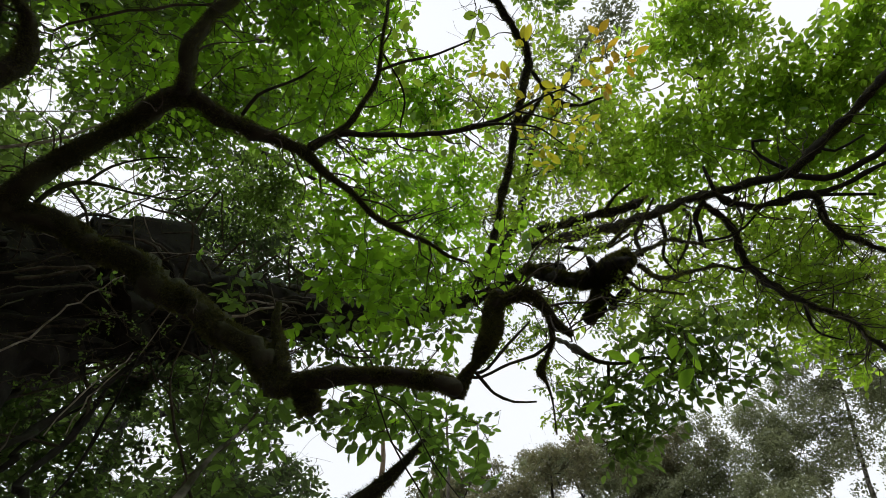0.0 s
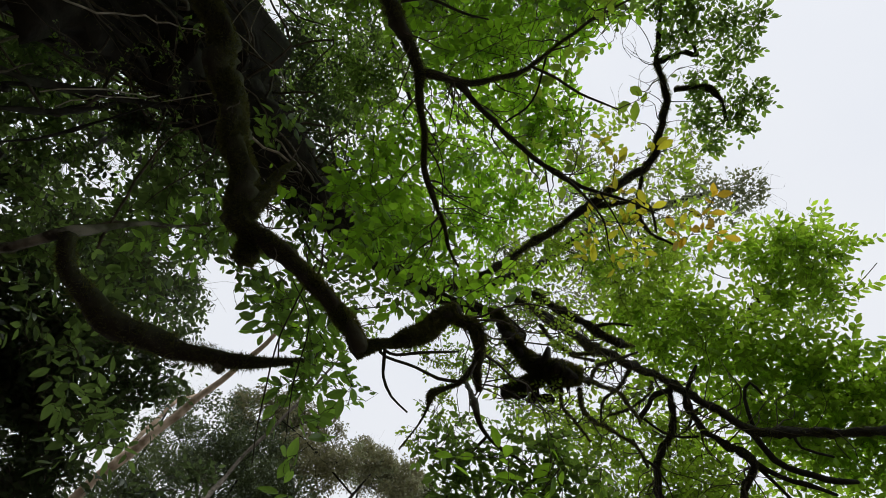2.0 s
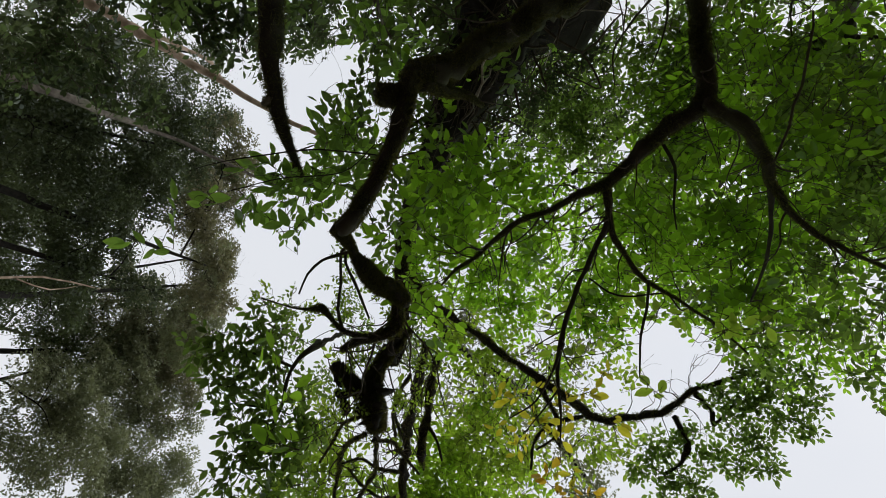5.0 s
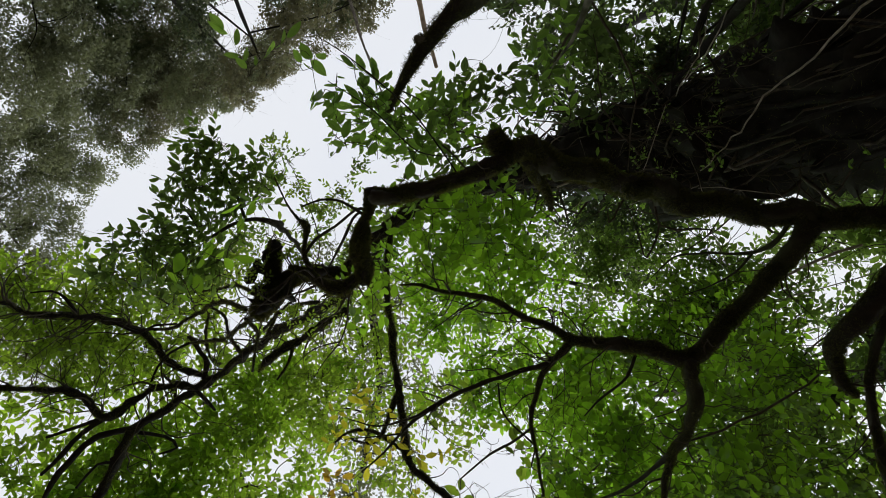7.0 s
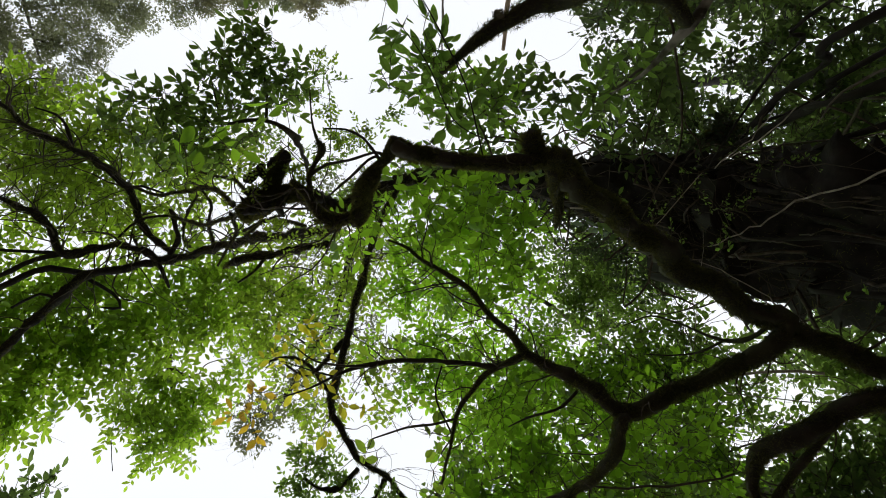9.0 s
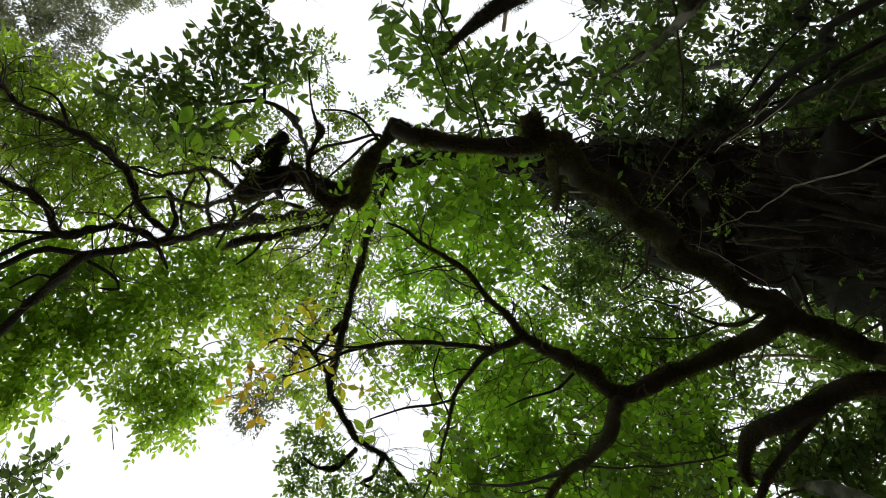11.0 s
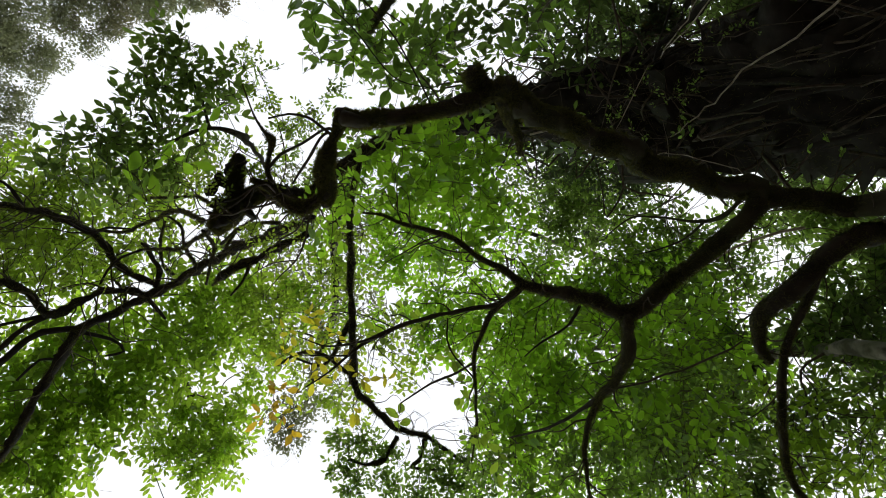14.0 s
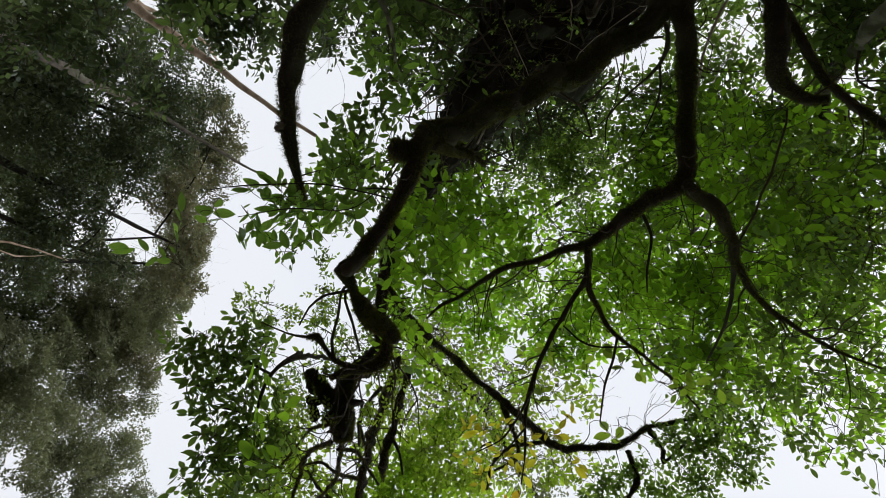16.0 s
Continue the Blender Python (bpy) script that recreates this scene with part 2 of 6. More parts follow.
class Tubes:
    """Collects round, knobbly limbs into one mesh."""

    def __init__(self):
        self.v, self.l, self.n = [], [], 0

    def add(self, q, sides=8, knobbly=0.0, lumps=0.0):
        k = len(q)
        tang = unit(np.gradient(q[:, :3], axis=0))
        ref = np.array([0.31, 0.17, 0.93]) if abs(tang[0, 2]) < 0.8 else np.array([0.95, 0.2, 0.1])
        s = unit(np.cross(tang, ref))
        b = np.cross(tang, s)
        ang = np.linspace(0, 2 * np.pi, sides, endpoint=False)
        r = q[:, 3][:, None] * np.ones(sides)
        if knobbly:
            u = np.concatenate(([0], np.cumsum(np.linalg.norm(np.diff(q[:, :3], axis=0), axis=1))))[:, None] / np.maximum(q[:, 3:4].mean(), 0.004)
            ph = rng.random(6) * 6.28
            r = r * (1 + knobbly * (0.55 * np.sin(u * 0.55 + ph[0]) * np.sin(u * 0.21 + ph[1]) + 0.4 * np.sin(2 * ang + u * 0.3 + ph[2]) + 0.35 * np.sin(5 * ang + 0.9 * np.sin(u * 0.25 + ph[3])) + 0.3 * np.sin(3 * ang - u * 0.8 + ph[4])))
            r = r * (1 + 0.18 * knobbly * rng.normal(size=r.shape))
        if lumps:
            for i in range(k):
                for j in range(sides):
                    p = q[i, :3] + q[i, 3] * (math.cos(ang[j]) * s[i] + math.sin(ang[j]) * b[i])
                    r[i, j] *= 1 + lumps * (noise.noise(Vector(p * 14)) + 0.7 * noise.noise(Vector(p * 38)))
        ring = q[:, None, :3] + r[..., None] * (np.cos(ang)[None, :, None] * s[:, None] + np.sin(ang)[None, :, None] * b[:, None])
        i, j = np.meshgrid(np.arange(k - 1), np.arange(sides), indexing="ij")
        j2 = (j + 1) % sides
        quads = np.stack([i * sides + j, i * sides + j2, (i + 1) * sides + j2, (i + 1) * sides + j], -1).reshape(-1, 4) + self.n
        tip = np.vstack([q[:1, :3] - tang[:1] * q[0, 3] * 0.5, q[-1:, :3] + tang[-1:] * q[-1, 3] * 0.6])
        base = self.n + k * sides
        jj = np.arange(sides)
        end = np.stack([self.n + (k - 1) * sides + jj, self.n + (k - 1) * sides + (jj + 1) % sides, np.full(sides, base + 1)], -1)
        start = np.stack([self.n + (jj + 1) % sides, self.n + jj, np.full(sides, base)], -1)
        self.v += [ring.reshape(-1, 3), tip]
        self.l.append((quads, np.vstack([end, start]) if sides > 5 else end))
        self.n += k * sides + 2

    def mesh(self, name):
        if not self.v:
            return None
        quads = np.vstack([a for a, _ in self.l])
        tris = np.vstack([b for _, b in self.l])
        loops = np.concatenate([quads.ravel(), tris.ravel()])
        return mesh_of(name, np.vstack(self.v), loops, [4] * len(quads) + [3] * len(tris), True)


BLADE = np.array([(0, 0, 0), (0.18, 0.14, 0.035), (0.5, 0.245, 0.05), (0.8, 0.16, 0.02), (1, 0, -0.08),
                  (0.8, -0.16, 0.02), (0.5, -0.245, 0.05), (0.18, -0.14, 0.035), (0.5, 0, -0.02)])
BLADE_LOOPS, BLADE_SIZES = np.array([0, 8, 2, 1, 2, 8, 4, 3, 8, 0, 7, 6, 4, 8, 6, 5]), np.array([4, 4, 4, 4])
OVAL = np.array([(0, 0, 0), (0.34, 0.25, 0.03), (0.74, 0.18, 0.02), (1, 0, -0.05), (0.74, -0.18, 0.02), (0.34, -0.25, 0.03)])
OVAL_LOOPS, OVAL_SIZES = np.array([0, 3, 2, 1, 0, 5, 4, 3]), np.array([4, 4])
CHIP = np.array([(0, 0, 0), (0.5, 0.27, 0.0), (1, 0, -0.05), (0.5, -0.27, 0.04)])
CHIP_LOOPS, CHIP_SIZES = np.array([0, 3, 2, 1]), np.array([4])
SHAPES = {"blade": (BLADE, BLADE_LOOPS, BLADE_SIZES), "oval": (OVAL, OVAL_LOOPS, OVAL_SIZES), "chip": (CHIP, CHIP_LOOPS, CHIP_SIZES)}


def leaf_frames(along, normal):
    along = unit(along)
    side = unit(np.cross(normal, along))
    return along, side, np.cross(along, side)


def leaves_mesh(name, at, along, normal, size, shape):
    """All blades of a crown in one mesh."""
    form, loops, sizes = SHAPES[shape]
    a, s, u = leaf_frames(along, normal)
    v = at[:, None] + size[:, None, None] * (form[None, :, :1] * a[:, None] + form[None, :, 1:2] * s[:, None] + form[None, :, 2:] * u[:, None])
    ll = (np.arange(len(at))[:, None] * len(form) + loops[None]).ravel()
    return mesh_of(name, v.reshape(-1, 3), ll, np.tile(sizes, len(at)))


def sprays(clumps, size, per=9, flat=0.4, droop=0.12, tilt=0.4):
    """Leafy sprigs: twigs with alternate leaves, scattered through round clumps (x, y, z, radius, density).
    Gives the sprig stems and, for each leaf, its place, direction, normal and length."""
    stems, at, along, normal, length = [], [], [], [], []
    for x, y, z, r, dens in clumps:
        n = max(1, int(round(dens * math.pi * r * r / (0.222 * size * size) / per)))
        off = unit(rng.normal(size=(n, 3))) * (rng.random((n, 1)) ** 0.42) * r * (0.8 + 0.35 * rng.random((n, 1)))
        c = np.array([x, y, z]) + off * np.array([1, 1, flat])
        d = rng.normal(size=(n, 3)) * np.array([1, 1, 0.35]) + 0.8 * unit(off)
        d[:, 2] -= droop
        d = unit(d)
        up = unit(np.array([0, 0, 1.0]) + tilt * rng.normal(size=(n, 3)))
        side = unit(np.cross(up, d))
        gap = 0.42 * size
        start = c - d * gap * per * 0.5
        stems.append(np.stack([start, c + d * gap * per * 0.45], 1))
        for k in range(per):
            sgn = 1 if k % 2 else -1
            s = start + d * gap * (k + 0.6) + rng.normal(size=(n, 3)) * 0.06 * size
            last = k == per - 1
            way = d * (1.0 if last else 0.62) + side * (0 if last else 0.8 * sgn) + rng.normal(size=(n, 3)) * 0.22
            way[:, 2] -= droop
            at.append(s)
            along.append(unit(way))
            normal.append(unit(up + 0.35 * rng.normal(size=(n, 3))))
            length.append(size * (0.65 + 0.5 * rng.random(n)) * (0.75 if k == 0 else 1))
    return np.vstack(stems), np.vstack(at), np.vstack(along), np.vstack(normal), np.concatenate(length)


def loose_leaves(clumps, size, flat=0.8):
    """Far crowns: every clump is a heap of small domed pads, their leaves mostly on the outside."""
    at, normal = [], []
    for x, y, z, r, dens in clumps:
        n = int(0.75 * dens * math.pi * r * r / (0.2 * size * size))
        pads = 30 + int(10 * rng.random())
        pc = unit(rng.normal(size=(pads, 3))) * (0.35 + 0.65 * rng.random((pads, 1)) ** 0.6) * r * np.array([1, 1, flat])
        pr = r * (0.13 + 0.2 * rng.random((pads, 1)))
        i = rng.choice(pads, n, p=(pr[:, 0] ** 2) / (pr**2).sum())
        d = rng.normal(size=(n, 3)) + np.array([0, 0, 0.35])
        d = unit(d)
        lump = 1 + 0.22 * np.sin(9 * d[:, :1] + i[:, None]) * np.sin(8 * d[:, 1:2] + 2 * i[:, None]) + 0.1 * rng.normal(size=(n, 1))
        at.append(pc[i] + d * pr[i] * lump * (0.72 + 0.36 * rng.random((n, 1)) ** 0.6) * np.array([1, 1, 0.7]) + np.array([x, y, z]))
        normal.append(d)
    at, normal = np.vstack(at), np.vstack(normal)
    n = len(at)
    along = unit(rng.normal(size=(n, 3)))
    normal = unit(rng.normal(size=(n, 3)) * 0.45 + normal * 0.6 + np.array([0, 0, 0.4]))
    return at, along, normal, size * (0.6 + 0.8 * rng.random(n))


class Tree:
    """A tree that stands on the ground: trunk and limbs as parts, twigs that lead to every clump, and the crown."""

    def __init__(self, name, label, base, bark, category="tree", group=""):
        self.top = thing(name, label, category, base, group)
        self.base, self.bark = np.array(base, dtype=float), bark
        self.nodes = np.zeros((0, 4))
        self.made = {}

    def limb(self, name, points, knobbly=0.2, sides=10, step=0.06, label="", mat=None, lumps=0.0):
        q = spline(points, step)
        u = np.arange(len(q))[:, None] * step / max(0.02, float(q[:, 3].mean()))
        ph = rng.random((3, 3)) * 6.28
        fade = np.minimum(1, np.minimum(np.arange(len(q)), np.arange(len(q))[::-1]) / 4)[:, None]
        q[:, :3] += fade * 0.28 * q[:, 3:4] * (np.sin(u * 0.33 + ph[0]) + 0.6 * np.sin(u * 0.83 + ph[1]))
        self.nodes = np.vstack([self.nodes, q])
        t = Tubes()
        w = q.copy()
        w[:, :3] -= self.base
        t.add(w, sides, knobbly, lumps)
        ob = part(name, t.mesh(name), mat or self.bark, self.top, label)
        self.made[id(q)] = ob
        return q, ob

    def reach(self, clumps, thick=0.012, wander=0.1):
        """Branches from the limbs to the middle of every clump. Gives their tubes and curve points."""
        t, curves = Tubes(), []
        for x, y, z, r, _ in clumps:
            c = np.array([x, y, z])
            i = np.argmin(np.linalg.norm(self.nodes[:, :3] - c, axis=1))
            a = self.nodes[i]
            gap = np.linalg.norm(c - a[:3])
            if gap < 0.02:
                continue
            out = c + unit(c - a[:3]) * 0.5 * r
            r0 = min(0.75 * a[3], thick * (0.6 + gap * 0.35))
            m1 = a[:3] + (out - a[:3]) * 0.35 + rng.normal(size=3) * wander * gap + np.array([0, 0, 0.06 * gap])
            m2 = a[:3] + (out - a[:3]) * 0.7 + rng.normal(size=3) * wander * gap + np.array([0, 0, 0.05 * gap])
            q = spline([(*a[:3], r0), (*m1, r0 * 0.75), (*m2, r0 * 0.5), (*out, r0 * 0.2)], max(0.06, gap / 14))
            curves.append(q)
            w = q.copy()
            w[:, :3] -= self.base
            t.add(w, 6, 0.1)
            self.nodes = np.vstack([self.nodes, q[2:]])
            for _ in range(3):
                b = q[rng.integers(len(q) // 3, len(q) - 1)]
                way = unit(unit(q[-1, :3] - q[0, :3]) * 0.6 + rng.normal(size=3) * np.array([0.7, 0.7, 0.4]))
                e = b[:3] + way * r * (0.5 + 0.6 * rng.random())
                m = (b[:3] + e) / 2 + rng.normal(size=3) * 0.1 * r
                f = spline([(*b[:3], b[3] * 0.7), (*m, b[3] * 0.5), (*e, b[3] * 0.2)], max(0.05, r / 6))
                curves.append(f)
                w = f.copy()
                w[:, :3] -= self.base
                t.add(w, 5, 0.1)
        return t, curves

    def twigs(self, t, stems, curves, thick=0.003):
        """Sprig stems and the thin twigs that join them to the branches."""
        pts = np.vstack([c[:, :3] for c in curves]) if curves else self.nodes[:, :3]
        for a, b in stems:
            i = np.argmin(np.sum((pts - a) ** 2, axis=1))
            o = pts[i]
            mid = o + (a - o) * 0.55 + rng.normal(size=3) * 0.12 * np.linalg.norm(a - o)
            q = np.array([(*o, thick * 1.4), (*mid, thick * 1.1), (*a, thick), (*b, thick * 0.4)])
            q[:, :3] -= self.base
            t.add(q, 3)

    def crown(self, clumps, size, mat, shape="oval", thick=0.012, name="crown", label="", singles=0, single_mat=None, per=9, flat=0.4, droop=0.12, twig=0.003, tilt=0.4):
        t, curves = self.reach(clumps, thick)
        stems, at, along, normal, length = sprays(clumps, size, per, flat, droop, tilt)
        self.twigs(t, stems, curves, twig)
        twig_ob = part("twig_work", t.mesh("twig_work"), TWIG, self.top, kind="stuff")
        at = at - self.base
        if singles:
            forms = single_blades(single_mat)
            order = np.argsort(np.linalg.norm(at + self.base, axis=1))
            singles = min(singles, len(order) - 20)
            pick, rest = order[:singles], order[singles:]
            a, s, u = leaf_frames(along, normal)
            for i in pick:
                m = Matrix([[*row, 0] for row in np.stack([a[i], s[i], u[i]], 1).tolist()] + [[0, 0, 0, 1]])
                ob = new("leaf", forms[i % len(forms)])
                ob.parent = twig_ob
                ob.matrix_basis = Matrix.Translation(at[i].tolist()) @ m @ Matrix.Diagonal((float(length[i]),) * 3 + (1,))
            at, along, normal, length = at[rest], along[rest], normal[rest], length[rest]
        part(name, leaves_mesh(name, at, along, normal, length, shape), mat, self.top, label, kind="stuff")

    def far_crown(self, clumps, size, mat, thick=0.05, label="", flat=0.8, spread=0.5):
        t, curves = self.reach(clumps, thick, 0.14)
        for c in curves:
            for _ in range(5):
                a = c[rng.integers(1, len(c))]
                e = a[:3] + rng.normal(size=3) * spread
                w = spline([(*a[:3], a[3] * 0.5), (*((a[:3] + e) / 2 + rng.normal(size=3) * 0.2), a[3] * 0.35), (*e, a[3] * 0.12)], 0.3)
                w[:, :3] -= self.base
                t.add(w, 4)
        part("twig_work", t.mesh("twig_work"), self.bark, self.top, kind="stuff")
        at, along, normal, length = loose_leaves(clumps, size, flat)
        part("crown", leaves_mesh("crown", at - self.base, along, normal, length, "chip"), mat, self.top, label, kind="stuff")


BLADES = {}


def single_blades(mat):
    """Three leaf shapes with a folded midrib and a curled tip, shared by all single leaves."""
    if mat.name not in BLADES:
        BLADES[mat.name] = []
        for curl, wide in ((-0.05, 1.0), (-0.12, 0.85), (0.03, 1.15)):
            xs = np.linspace(0, 1, 8)
            half = wide * 0.235 * np.sin(np.pi * xs**0.85) ** 0.8
            half[0] = half[-1] = 0
            z = curl * xs**2
            v = [(x, 0, h - 0.012) for x, h in zip(xs, z)] + [(x, w, h + 0.16 * w) for x, w, h in zip(xs, half, z)] + [(x, -w, h + 0.16 * w) for x, w, h in zip(xs, half, z)]
            stalk = [(-0.14, 0.008, 0.03), (-0.14, -0.008, 0.03)]
            f = []
            for i in range(7):
                f += [(i, i + 1, 9 + i, 8 + i), (i, 16 + i, 17 + i, i + 1)]
            me = bpy.data.meshes.new("leaf")
            me.from_pydata(v + stalk, [], f + [(0, 24, 25)])
            me.materials.append(mat)
            BLADES[mat.name].append(me)
    return BLADES[mat.name]


def moss_coat(tree, curves, per_metre, reach_out, name="moss", label=""):
    """Shaggy moss: short fibres that stand off the limbs, longer underneath."""
    at, along, size, counts = [], [], [], []
    for q, share in curves:
        seg = np.linalg.norm(np.diff(q[:, :3], axis=0), axis=1)
        n = int(per_metre * seg.sum() * share)
        counts.append(n)
        i = rng.choice(len(seg), n, p=seg / seg.sum())
        f = rng.random((n, 1))
        c = q[i, :3] * (1 - f) + q[i + 1, :3] * f
        r = q[i, 3:4]
        t = unit(q[i + 1, :3] - q[i, :3])
        d = unit(np.cross(t, rng.normal(size=(n, 3))))
        clump = 0.5 + 0.5 * np.sin(c[:, :1] * 41 + c[:, 1:2] * 37 + c[:, 2:] * 29)
        at.append(c + d * r * (0.8 + 0.35 * rng.random((n, 1))))
        w = d * 0.8 + 0.75 * rng.normal(size=(n, 3))
        w[:, 2] -= 0.45
        along.append(unit(w))
        size.append((np.clip(r / 0.022, 0.25, 1) * reach_out * (0.35 + 0.9 * rng.random((n, 1)) * (0.4 + clump)))[:, 0])
    at, along, size = np.vstack(at), np.vstack(along), np.concatenate(size)
    s = unit(np.cross(along, rng.normal(size=along.shape)))
    w = 0.0006 + 0.042 * size[:, None]
    v = np.stack([at - s * w, at + s * w, at + along * size[:, None]], 1).reshape(-1, 3) - tree.base
    first = 0
    for (q, _), n in zip(curves, counts):
        w = v[3 * first:3 * (first + n)]
        part(name, mesh_of(name, w, np.arange(len(w)), [3] * n), MOSS, tree.made[id(q)], label, kind="stuff")
        first += n


def twiglets(tree, curves, n, reach_out, thick):
    """Crooked bare twigs along the limbs, some forked."""
    t = Tubes()
    for _ in range(n):
        q = curves[rng.integers(len(curves))]
        i = rng.integers(1, len(q) - 1)
        a, go = q[i], unit(q[min(i + 2, len(q) - 1), :3] - q[i - 1, :3])
        way = unit(go * 0.7 + unit(np.cross(go, rng.normal(size=3))) + np.array([0, 0, 0.15]))
        p, r, pts = a[:3].copy(), min(thick, a[3] * 0.6) * (0.5 + 0.7 * rng.random()), []
        long = reach_out * (0.4 + rng.random())
        for k in range(6):
            pts.append((*p, r * (1 - 0.15 * k)))
            way = unit(way + rng.normal(size=3) * 0.38)
            p = p + way * long / 5
        w = spline(pts, long / 12)
        tree.nodes = np.vstack([tree.nodes, w[2:]])
        w[:, :3] -= tree.base
        t.add(w, 5, 0.15)
        if rng.random() < 0.6:
            b = np.array(pts[3])
            e = b[:3] + unit(way + rng.normal(size=3)) * long * 0.45
            w = spline([tuple(b), (*((b[:3] + e) / 2 + rng.normal(size=3) * 0.05 * long), b[3] * 0.7), (*e, b[3] * 0.35)], long / 12)
            w[:, :3] -= tree.base
            t.add(w, 4)
    part("twig_work", t.mesh("twig_work"), TWIG, tree.top, kind="stuff")


def shelf(a, b, c, nu, nv, r, dens):
    """A sheet of foliage clumps over the parallelogram a, b, c, uneven in height and density."""
    a, b, c = np.array(a), np.array(b), np.array(c)
    out = []
    for i in range(nu):
        for j in range(nv):
            if rng.random() < 0.07:
                continue
            p = a + (b - a) * (i + rng.normal() * 0.25) / (nu - 1) + (c - a) * (j + rng.normal() * 0.25) / (nv - 1) + np.array([0, 0, rng.normal() * 0.3 * r])
            out.append((*p.tolist(), r * (0.75 + 0.5 * rng.random()), 0.85 * dens * (0.4 + 1.1 * rng.random())))
    return out


def clinging_root(tree, q, start, thick, i):
    """One stem that clings to a trunk and slowly winds round it."""
    k = q[len(q) // 10 + 3 * (i % 5): int(len(q) * (0.62 + 0.06 * (i % 6)))]
    t = unit(np.gradient(k[:, :3], axis=0))
    s = unit(np.cross(t, np.array([0.2, 0.1, 1.0])))
    b = np.cross(t, s)
    n = np.arange(len(k))[:, None]
    ang = start + 0.012 * n * (1 if i % 2 else -1) + 0.25 * np.sin(n * 0.09 + i)
    off = k[:, 3:4] * (0.98 + 0.14 * np.sin(n * 0.13 + 2 * i))
    p = k[:, :3] + off * (np.cos(ang) * s + np.sin(ang) * b)
    r = thick * (1 - 0.6 * n / len(k)) * np.minimum(1, 0.15 + n / 25)
    tree.limb("clinging_root", np.hstack([p, r])[::5].tolist(), 0.5, 8, 0.06)


def hanging_roots(tree, q, n, mat, fine=1.0):
    """Loose roots and dead twigs that hang and trail along a trunk."""
    t = Tubes()
    for _ in range(n):
        i = rng.integers(len(q) // 4, int(len(q) * 0.8))
        d = unit(np.cross(q[i + 1, :3] - q[i, :3], rng.normal(size=3)))
        a = q[i, :3] + d * q[i, 3] * 0.95
        along = unit(q[i + 1, :3] - q[i, :3]) * rng.choice([-1, 1])
        e = a + (along * (0.5 + rng.random()) + rng.normal(size=3) * 0.3 + np.array([0, 0, -0.3])) * (0.25 + 0.4 * rng.random())
        m = (a + e) / 2 + d * 0.3 * rng.random() + rng.normal(size=3) * 0.08
        th = fine * (0.003 + 0.014 * rng.random() ** 2)
        w = spline([(*a, th), (*m, th * 0.8), (*e, th * 0.4)], 0.08)
        w[1:, :3] += rng.normal(size=(len(w) - 1, 3)) * 0.008
        w[:, :3] -= tree.base
        t.add(w, 4)
    part("root_tangle", t.mesh("root_tangle"), mat, tree.top, "tangle of thin dry hanging roots", kind="stuff")


def vine(points, mat, label, name="vine", group="hanging vines"):
    base = points[0][:3]
    top = thing(name, label, "vine", base, group)
    q = spline(points, 0.07)
    q[1:-1, :3] += rng.normal(size=(len(q) - 2, 3)) * 0.006
    q[:, :3] -= np.array(base)
    t = Tubes()
    t.add(q, 5, 0.1)
    part("stem", t.mesh("stem"), mat, top)


# ---- ground ----
def forest_floor():
    n, half = 120, 260.0
    u = np.linspace(-1, 1, n)
    g = np.sign(u) * np.abs(u) ** 2.2 * half
    x, y = np.meshgrid(g, g, indexing="ij")
    far = np.clip((np.hypot(x, y) - 10) / 60, 0, 1)
    z = far * (1.5 * np.sin(x * 0.05) * np.cos(y * 0.043)) + 0.03 * np.sin(x * 2.1 + 1.3 * np.sin(y * 1.7)) - 0.03
    i, j = np.meshgrid(np.arange(n - 1), np.arange(n - 1), indexing="ij")
    quads = np.stack([i * n + j, (i + 1) * n + j, (i + 1) * n + j + 1, i * n + j + 1], -1).reshape(-1)
    ob = new("ground", mesh_of("ground", np.stack([x, y, z], -1).reshape(-1, 3), quads, [4] * (n - 1) ** 2, True))
    ob.data.materials.append(SOIL)
    tagged(ob, "dark forest floor of soil and leaf litter", "ground", kind="structure")


forest_floor()

# ---- mossy tree with crooked limbs right overhead ----
moss_tree = Tree("mossy_tree", "crooked old tree thickly coated in brown-green moss, with glossy leaves", (-2.9, -0.7, 0), BARK_MOSSY)
trunk_q, _ = moss_tree.limb("trunk", [(-2.9, -0.7, -0.15, 0.19), (-2.8, -0.55, 0.8, 0.15), (-2.6, -0.35, 1.8, 0.12), (-2.3, -0.15, 2.7, 0.085), (-1.72, 0.07, 3.3, 0.0394)], 0.2, 14, 0.05)
main_q, _ = moss_tree.limb("limb", [(-1.72, 0.07, 3.3, 0.034), (-1.61, 0.12, 3.32, 0.0345), (-1.52, 0.17, 3.33, 0.0357), (-1.43, 0.21, 3.34, 0.0368), (-1.21, 0.34, 3.29, 0.0379), (-1.1, 0.4, 3.26, 0.0391), (-0.98, 0.46, 3.22, 0.04), (-0.87, 0.53, 3.16, 0.0393), (-0.75, 0.6, 3.1, 0.0391), (-0.64, 0.67, 3.03, 0.0385), (-0.55, 0.72, 2.96, 0.0385), (-0.5, 0.74, 2.91, 0.0337), (-0.45, 0.74, 2.9, 0.0257), (-0.41, 0.73, 2.89, 0.0211), (-0.34, 0.73, 2.89, 0.0211), (-0.25, 0.73, 2.88, 0.021), (-0.16, 0.74, 2.87, 0.0215), (-0.1, 0.76, 2.85, 0.0251), (-0.06, 0.76, 2.84, 0.0218), (-0.01, 0.77, 2.83, 0.0235), (0.01, 0.78, 2.82, 0.021)], 0.32, 16, 0.02, lumps=0.5)
